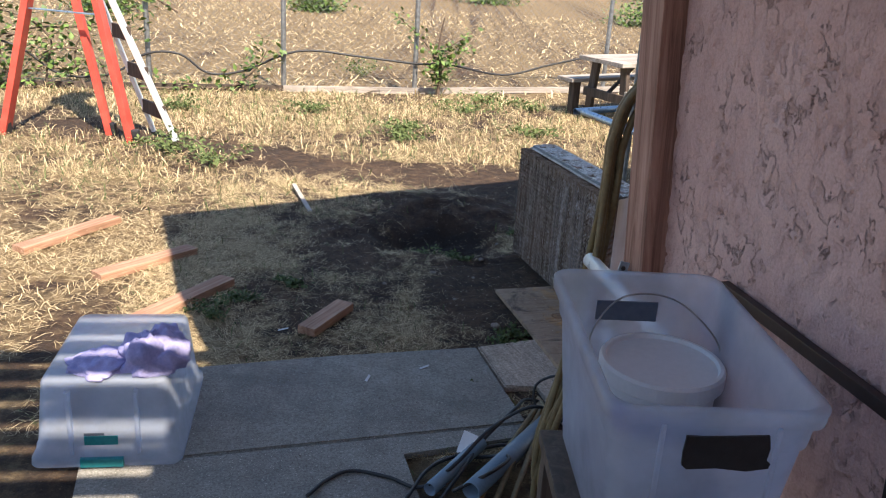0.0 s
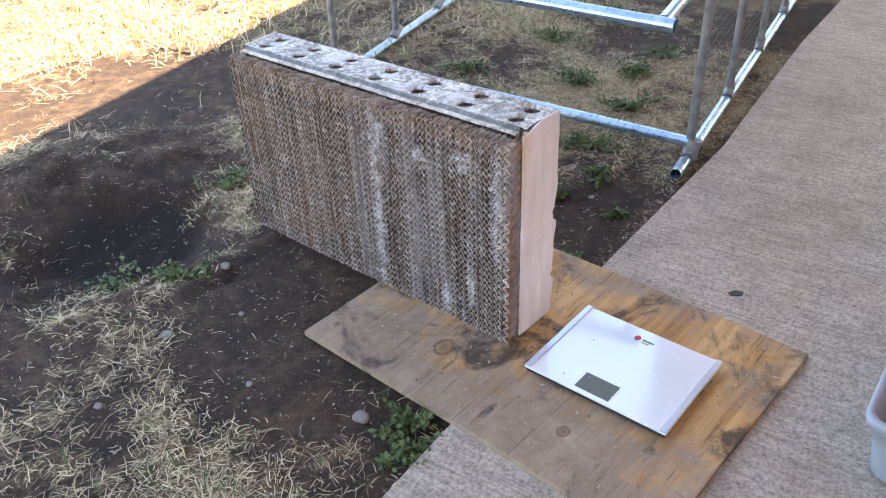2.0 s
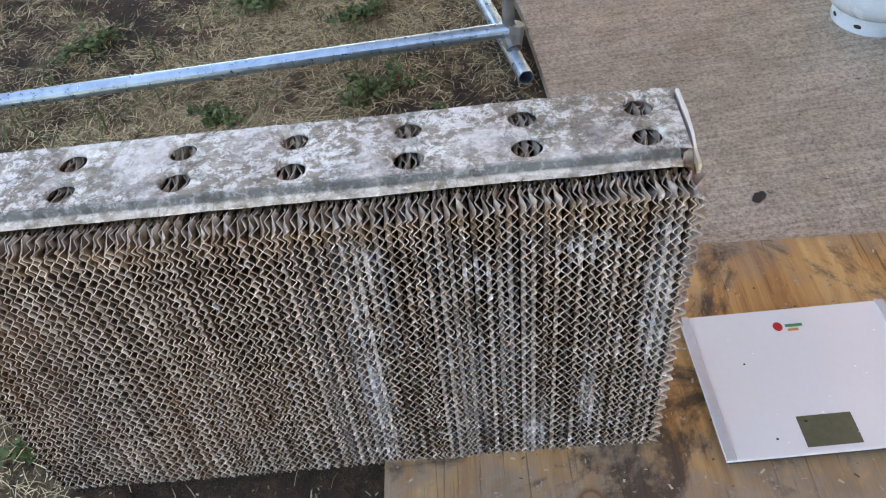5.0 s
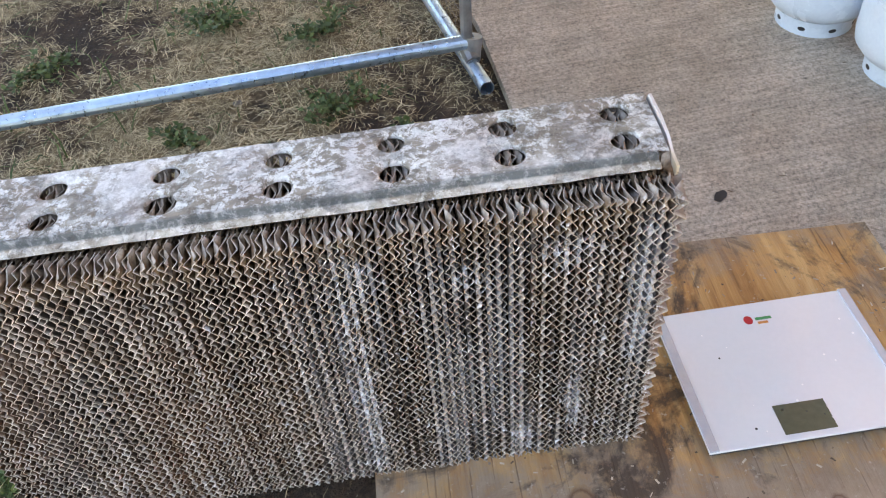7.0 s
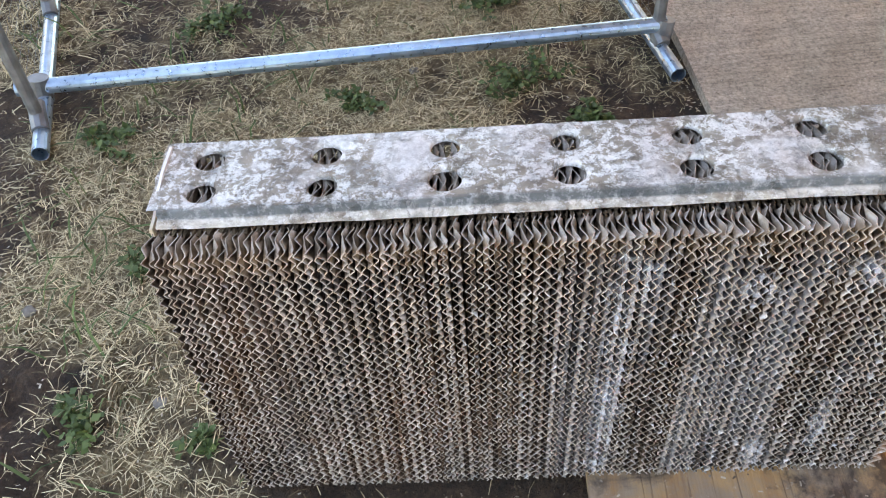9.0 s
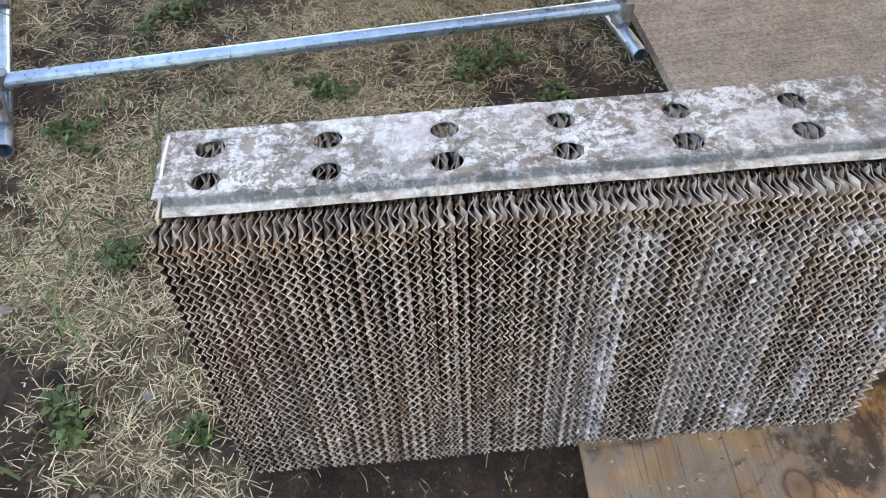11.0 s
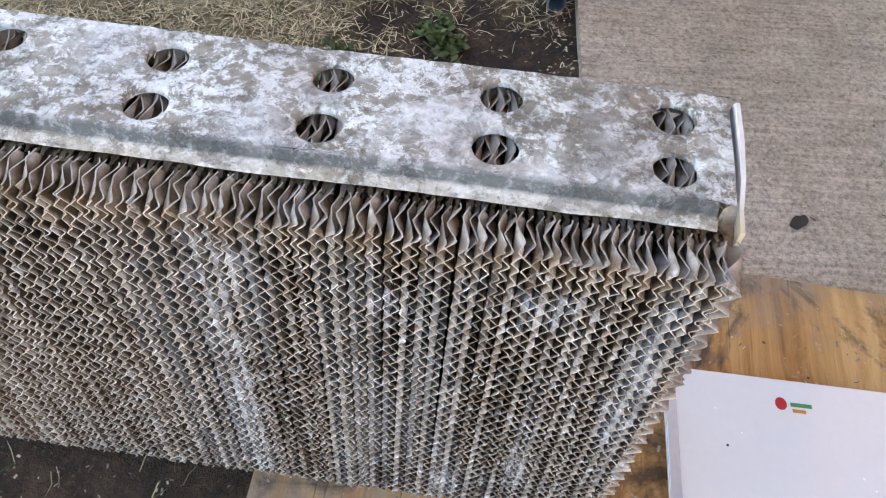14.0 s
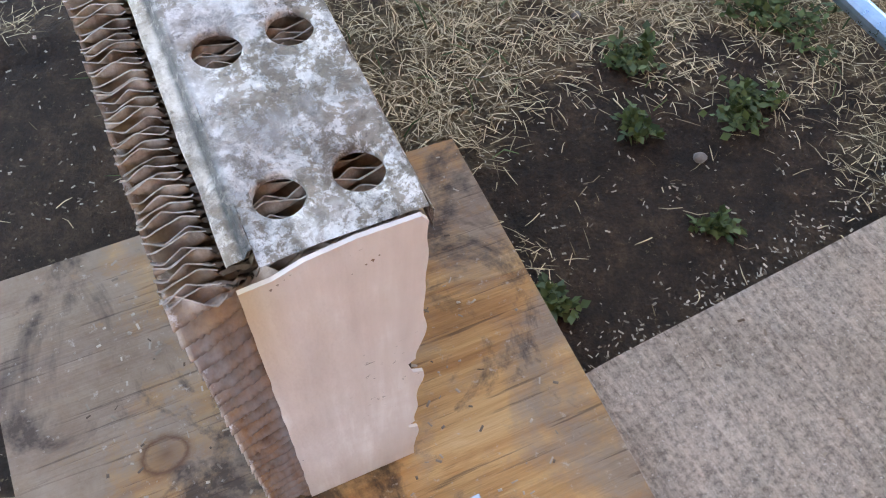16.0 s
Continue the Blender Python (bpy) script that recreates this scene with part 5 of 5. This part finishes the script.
fence = thing("chain_link_fence", pose(0, 0, 0), "chain-link fence on steel posts along the yard", "fence")
LINE = [Vector(p) for p in ((-9.0, 7.53, 0), (-4.45, 8.58, 0), (-1.65, 9.225, 0), (-0.235, 9.56, 0), (2.07, 10.48, 0), (6.5, 12.3, 0))]
for p, q in zip(LINE, LINE[1:]):
    d, ln = (q - p).normalized(), (q - p).length
    v, f = [], []
    n = int((ln + 1.4) / 0.075)
    for i in range(n):
        for sgn in (1, -1):
            s0 = -1.4 + i * 0.075 if sgn > 0 else i * 0.075
            s1 = s0 + sgn * 1.4
            z0, z1 = 0.02, 1.42
            lo, hi = (s0, s1) if sgn > 0 else (s0, s1)
            t0, t1 = 0.0, 1.0
            if sgn > 0:
                t0, t1 = max(0.0, -s0 / 1.4), min(1.0, (ln - s0) / 1.4)
            else:
                t0, t1 = max(0.0, (s0 - ln) / 1.4), min(1.0, s0 / 1.4)
            if t1 <= t0:
                continue
            a, b = p + d * (s0 + (s1 - s0) * t0) + Vector((0, 0, z0 + 1.4 * t0)), p + d * (s0 + (s1 - s0) * t1) + Vector((0, 0, z0 + 1.4 * t1))
            w = Vector((0, 0, 0.0017))
            k = len(v)
            v.extend([tuple(a - w), tuple(a + w), tuple(b + w), tuple(b - w)])
            f.append((k, k + 1, k + 2, k + 3))
    new("wire_mesh", array_mesh("wire_mesh", v, f, WIRE)).parent = fence
    part("top_rail", tube([p + Vector((0, 0, 1.43)), q + Vector((0, 0, 1.43))], 0.017, 8), GALV_DULL, fence)
    # Low strip along the fence foot, dark on the left, grey on the right.
    part("bottom_strip", boxed(0, ln, -0.01, 0.01, 0.0, 0.07, 0.003), DARK_WOOD if q.x < -1 else GREY_WOOD, fence, "low strip along the ground").matrix_basis = Matrix.Translation(p + Vector((0, -0.03, 0))) @ pose(0, 0, 0, 0, 0, math.degrees(math.atan2(d.y, d.x)))
for p in LINE[1:] + [Vector((-3.0, 8.91, 0)), Vector((4.3, 11.4, 0))]:
    part("post", tube([p, p + Vector((0, 0, 1.5))], 0.027, 10), GALV_DULL, fence)
line = smooth_path([(-4.9, 8.43, 0.62), (-4.215, 8.59, 0.415), (-3.828, 8.68, 0.143), (-3.35, 8.79, 0.155), (-3.012, 8.87, 0.367), (-2.683, 8.94, 0.376), (-2.411, 9.0, 0.189), (-2.068, 9.08, 0.216), (-1.485, 9.22, 0.442), (-0.826, 9.37, 0.401), (-0.237, 9.50, 0.343), (0.178, 9.67, 0.326), (0.784, 9.91, 0.217), (1.33, 10.13, 0.331), (1.754, 10.30, 0.414), (2.1, 10.44, 0.45)], 6)
tagged(mesh_object("irrigation_line", tube(line, 0.012, 8), BLACK, True), "thin black irrigation hose strung along the fence", "hose")

# ---- plants ----
def leaf_cloud(n, place, size, rnd):
    """Many small folded leaves: each a kite of two triangles with a bend."""
    v, f = [], []
    for _ in range(n):
        c = Vector(place())
        d = Vector((rnd.gauss(0, 1), rnd.gauss(0, 1), rnd.gauss(0.25, 0.6))).normalized()
        s = d.cross(Vector((rnd.gauss(0, 0.4), rnd.gauss(0, 0.4), 1))).normalized()
        l, w = size * rnd.uniform(0.6, 1.4), size * rnd.uniform(0.25, 0.45)
        up = s.cross(d) * w * 0.3
        k = len(v)
        v += [tuple(c), tuple(c + d * l * 0.5 + s * w + up), tuple(c + d * l), tuple(c + d * l * 0.5 - s * w + up)]
        f += [(k, k + 1, k + 2), (k, k + 2, k + 3)]
    return v, f


def weed(x, y, r, h, n, size, mat=LEAF, seed=0, label="low green weed with ragged leaves in dry grass"):
    rnd = random.Random(seed)
    plant = thing("weed", pose(x, y, ground_height(x, y)), label, "weed", "weeds")
    arms, bm = [], bmesh.new()
    for i in range(7 + int(r * 25)):
        a, q = rnd.uniform(0, math.tau), r * rnd.uniform(0.5, 1.25)
        pts = [Vector((0.01 * math.cos(a), 0.01 * math.sin(a), 0)), Vector((q * 0.5 * math.cos(a), q * 0.5 * math.sin(a), h * rnd.uniform(0.4, 1.0))), Vector((q * math.cos(a + 0.3), q * math.sin(a + 0.3), h * rnd.uniform(0.1, 0.9)))]
        arms.append(pts)
        sweep(bm, pts, 0.0015, 4, r_end=0.0006)
    tagged(part("stems", bm, mat, plant), kind="stuff")

    def place():
        p = rnd.choice(arms)
        k = rnd.randrange(2)
        return p[k].lerp(p[k + 1], rnd.random()) + Vector((rnd.gauss(0, 0.10), rnd.gauss(0, 0.10), abs(rnd.gauss(0, 0.05)))) * r

    v, f = leaf_cloud(n, place, size, rnd)
    tagged(new("leaves", array_mesh("leaves", v, f, mat)), kind="stuff").parent = plant


WEEDS = ((0.545, 4.86, 0.07, 0.05), (1.464, 4.169, 0.07, 0.03), (1.609, 4.02, 0.06, 0.04), (1.506, 3.80, 0.04, 0.02), (1.755, 4.24, 0.13, 0.05), (2.15, 4.40, 0.14, 0.05), (1.579, 4.658, 0.08, 0.03), (1.306, 5.224, 0.10, 0.04), (0.926, 4.918, 0.06, 0.04), (0.011, 4.44, 0.16, 0.06), (0.20, 4.36, 0.12, 0.05), (-0.66, 3.84, 0.12, 0.04), (0.39, 3.31, 0.12, 0.04), (2.139, 4.761, 0.15, 0.06), (2.436, 5.235, 0.17, 0.06), (2.393, 4.703, 0.14, 0.05), (1.43, 4.03, 0.05, 0.02), (1.653, 4.06, 0.06, 0.03), (-0.951, 3.46, 0.14, 0.06), (0.42, 3.38, 0.08, 0.03), (2.9, 5.3, 0.18, 0.07), (1.85, 5.2, 0.12, 0.05), (2.7, 4.75, 0.10, 0.05), (0.20, 2.92, 0.06, 0.03), (-0.85, 3.62, 0.10, 0.04), (3.2, 5.9, 0.16, 0.07), (1.22, 3.72, 0.05, 0.02), (0.55, 4.60, 0.04, 0.02))
for i, (x, y, r, h) in enumerate(WEEDS):
    weed(x, y, r * 0.9, h * 0.7, int(1900 * r + 60), 0.019, LEAF, 100 + i)
for i, (x, y, r, h) in enumerate(((-0.289, 7.158, 0.35, 0.16), (-1.59, 6.03, 0.35, 0.18), (-2.0, 6.3, 0.3, 0.2), (-0.33, 7.4, 0.3, 0.12), (0.9, 7.6, 0.3, 0.1), (-1.2, 8.2, 0.3, 0.12), (0.3, 8.6, 0.4, 0.1), (1.0, 8.9, 0.35, 0.1), (-0.93, 10.6, 0.4, 0.25), (-2.4, 7.9, 0.3, 0.15), (0.55, 9.2, 0.35, 0.12))):
    weed(x, y, r, h * 0.8, 300, 0.034, GRASS, 200 + i, "tuft of green weeds among yellow grass")
for i, (x, y, r, h) in enumerate(((-2.8, 19.9, 0.7, 0.5), (5.0, 21.0, 0.9, 0.6), (-6.5, 17.0, 0.8, 0.5), (1.5, 26.0, 1.0, 0.6), (-9.0, 15.0, 1.0, 0.6))):
    rnd = random.Random(i)
    v, f = leaf_cloud(900, lambda: (x + rnd.gauss(0, r * 0.45), y + rnd.gauss(0, r * 0.4), abs(rnd.gauss(0, h * 0.5))), 0.11, rnd)
    tagged(new("shrub", array_mesh("shrub", v, f, LEAF_VINE)), "low dark green shrub in the dry field", "shrub", "field shrubs")

BARK = plain("bark", (0.08, 0.055, 0.04), (0.17, 0.12, 0.09), 30, 0.9, bump=0.6)
tree = thing("young_tree", pose(0.03, 9.45, 0.0), "young leafy tree growing at the fence", "tree")
part("trunk", tube(smooth_path([(0, 0, 0), (0.02, 0, 0.3), (-0.01, 0.02, 0.55), (0.03, 0, 0.86)], 5), 0.022, 8, r_end=0.008), BARK, tree)
limbs = [[(0.01, 0, 0.25), (0.14, 0.05, 0.45), (0.30, 0.05, 0.55)], [(0, 0, 0.35), (-0.14, 0.0, 0.55), (-0.30, 0.05, 0.70), (-0.5, 0.1, 0.85)], [(0, 0, 0.2), (-0.10, -0.03, 0.35)], [(0.0, 0, 0.45), (0.2, 0.0, 0.62), (0.42, 0.03, 0.70)]]
for pts in limbs:
    part("limb", tube(smooth_path(pts, 4), 0.010, 6, r_end=0.004), BARK, tree)
rnd = random.Random(4)


def on_limb():
    pts = rnd.choice(limbs + [[(0, 0, 0.15), (0, 0, 0.5)]] * 2)
    a, b = rnd.sample(range(len(pts)), 2)
    p = Vector(pts[a]).lerp(Vector(pts[b]), rnd.random())
    return p + Vector((rnd.gauss(0, 0.05), rnd.gauss(0, 0.05), rnd.gauss(0, 0.05)))


v, f = leaf_cloud(420, on_limb, 0.06, rnd)
new("crown", array_mesh("crown", v, f, LEAF_VINE)).parent = tree

vine = thing("climbing_vine", pose(0, 0, 0), "leafy vine climbing along the chain-link fence", "vine")
rnd = random.Random(9)
stems = []
for i in range(16):
    x = rnd.uniform(-5.6, -2.3)
    p = Vector((x, 8.58 + (x + 4.45) * 0.231 - 0.06, rnd.choice((0.0, 0.0, 0.5, 0.8))))
    pts, d = [p.copy()], Vector((rnd.uniform(-0.5, 1.0), 0, rnd.uniform(0.2, 1.0)))
    for _ in range(5):
        d += Vector((rnd.gauss(0, 0.4), 0, rnd.gauss(-0.03, 0.35)))
        p = p + Vector((d.x, d.x * 0.231, d.z)).normalized() * 0.24
        p.z = min(1.55, max(0.03, p.z))
        p.y = 8.58 + (p.x + 4.45) * 0.231 - 0.06 + rnd.gauss(0, 0.03)
        if p.x > -1.75:
            break
        pts.append(p.copy())
    if len(pts) > 2:
        stems.append(pts)
        part("stem", tube(smooth_path(pts, 4), 0.013, 6, r_end=0.005), BARK, vine)
v, f = leaf_cloud(1500, lambda: (lambda s: Vector(s[rnd.randrange(1, len(s))]) + Vector((rnd.gauss(0, 0.10), rnd.gauss(0, 0.05), rnd.gauss(0, 0.08))))(rnd.choice(stems)), 0.075, rnd)
new("leaves", array_mesh("leaves", v, f, LEAF_VINE)).parent = vine

# ---- dead grass ----
def free_ground(x, y):
    p = Vector((x, y, 0)) - P0
    a, b = p.dot(AX), p.dot(BX)
    if -1.52 < a < 0.3 and b < 0.005:
        return -0.49 < a < 0.0 and -1.4 < b < -0.71 or 0.0 < a < 0.135 and -0.7 < b < -0.36
    if a >= 0.3 and b < 0.05 + max(0, a - 1.1) * 0.12 + 0.03:
        return False
    q = Vector((x - 0.632, y - 2.768, 0))
    c, s = math.cos(radians(14.8)), math.sin(radians(14.8))
    u, w = q.x * c + q.y * s, -q.x * s + q.y * c
    if -0.01 < u < 0.78 and -0.01 < w < 1.11:
        return False
    q = Vector((x - 0.487, y - 4.462, 0))
    c, s = math.cos(radians(-74.6)), math.sin(radians(-74.6))
    u, w = q.x * c + q.y * s, -q.x * s + q.y * c
    return not (-0.01 < u < 1.06 and -0.01 < w < 0.215)


def grass(name, n, xr, yr, length, width, tilt, mat, label, seed, power=1.6, keep=1.0):
    rng = np.random.RandomState(seed)
    v, f = [], []
    for _ in range(n):
        x, y = rng.uniform(*xr), rng.uniform(*yr)
        c = straw_cover(x, y)
        if rng.random_sample() > keep * max(0.005, c ** power) or not free_ground(x, y):
            continue
        a, l, t = rng.uniform(0, math.tau), length * rng.uniform(0.4, 1.5), radians(abs(rng.normal(0, tilt)))
        w = width * rng.uniform(0.6, 1.4)
        z = ground_height(x, y) + rng.uniform(-0.002, 0.010)
        da = rng.normal(0, 0.2)
        d1 = (math.cos(a) * math.cos(t), math.sin(a) * math.cos(t), math.sin(t))
        t2 = t * 0.5 - 0.1
        d2 = (math.cos(a + da) * math.cos(t2), math.sin(a + da) * math.cos(t2), math.sin(t2))
        sx, sy = -math.sin(a) * w, math.cos(a) * w
        m = (x + d1[0] * l * 0.55, y + d1[1] * l * 0.55, z + d1[2] * l * 0.55)
        e = (m[0] + d2[0] * l * 0.45, m[1] + d2[1] * l * 0.45, m[2] + d2[2] * l * 0.45)
        k = len(v)
        v += [(x - sx, y - sy, z), (x + sx, y + sy, z), (m[0] + sx, m[1] + sy, m[2]), (m[0] - sx, m[1] - sy, m[2]), (e[0] + sx * 0.4, e[1] + sy * 0.4, e[2]), (e[0] - sx * 0.4, e[1] - sy * 0.4, e[2])]
        f += [(k, k + 1, k + 2, k + 3), (k + 3, k + 2, k + 4, k + 5)]
    tagged(new(name, array_mesh(name, v, f, mat)), label, "grass", kind="stuff")


def on_edge():
    a = rng.uniform(0.35, 3.4)
    x, y, z = patio(a, 0.05 + max(0, a - 0.6) * 0.114 + abs(rng.normal(0, 0.025)) - 0.012, 0)
    return (x, y, 0.012)


crumbs("edge_litter", 900, on_edge, "dry stems and chaff along the edge of the slab", 0.003)
crumbs("soil_crumbs", 9000, on_dirt, "clods, chaff and chips strewn over bare earth", 0.0032)
grass("dead_grass", 470000, (-1.4, 3.2), (2.4, 6.1), 0.032, 0.00075, 15, STRAW, "matted pale straw and dead grass", 1, 1.7)
grass("dry_grass", 90000, (-4.2, 4.2), (5.5, 9.6), 0.075, 0.0017, 34, STRAW, "dry yellow grass standing in the sun", 2, 1.3)
grass("dry_grass", 22000, (-9, 7.5), (9.0, 22), 0.13, 0.006, 22, STRAW, "dry yellow grass in the field behind the fence", 3, 1.0)
grass("dry_grass", 34000, (-4.0, -0.95), (2.9, 5.7), 0.055, 0.0013, 22, STRAW, "trampled yellow grass in the sun beside the patio", 6)
grass("green_grass", 26000, (-4.0, 4.0), (4.8, 9.4), 0.09, 0.0024, 50, GRASS, "sparse green grass among the straw", 4, 2.2, 0.5)
grass("green_grass", 9000, (-1.4, 3.2), (2.3, 5.6), 0.05, 0.0014, 50, GRASS, "sparse green blades in shaded earth", 5, 1.0, 0.5)
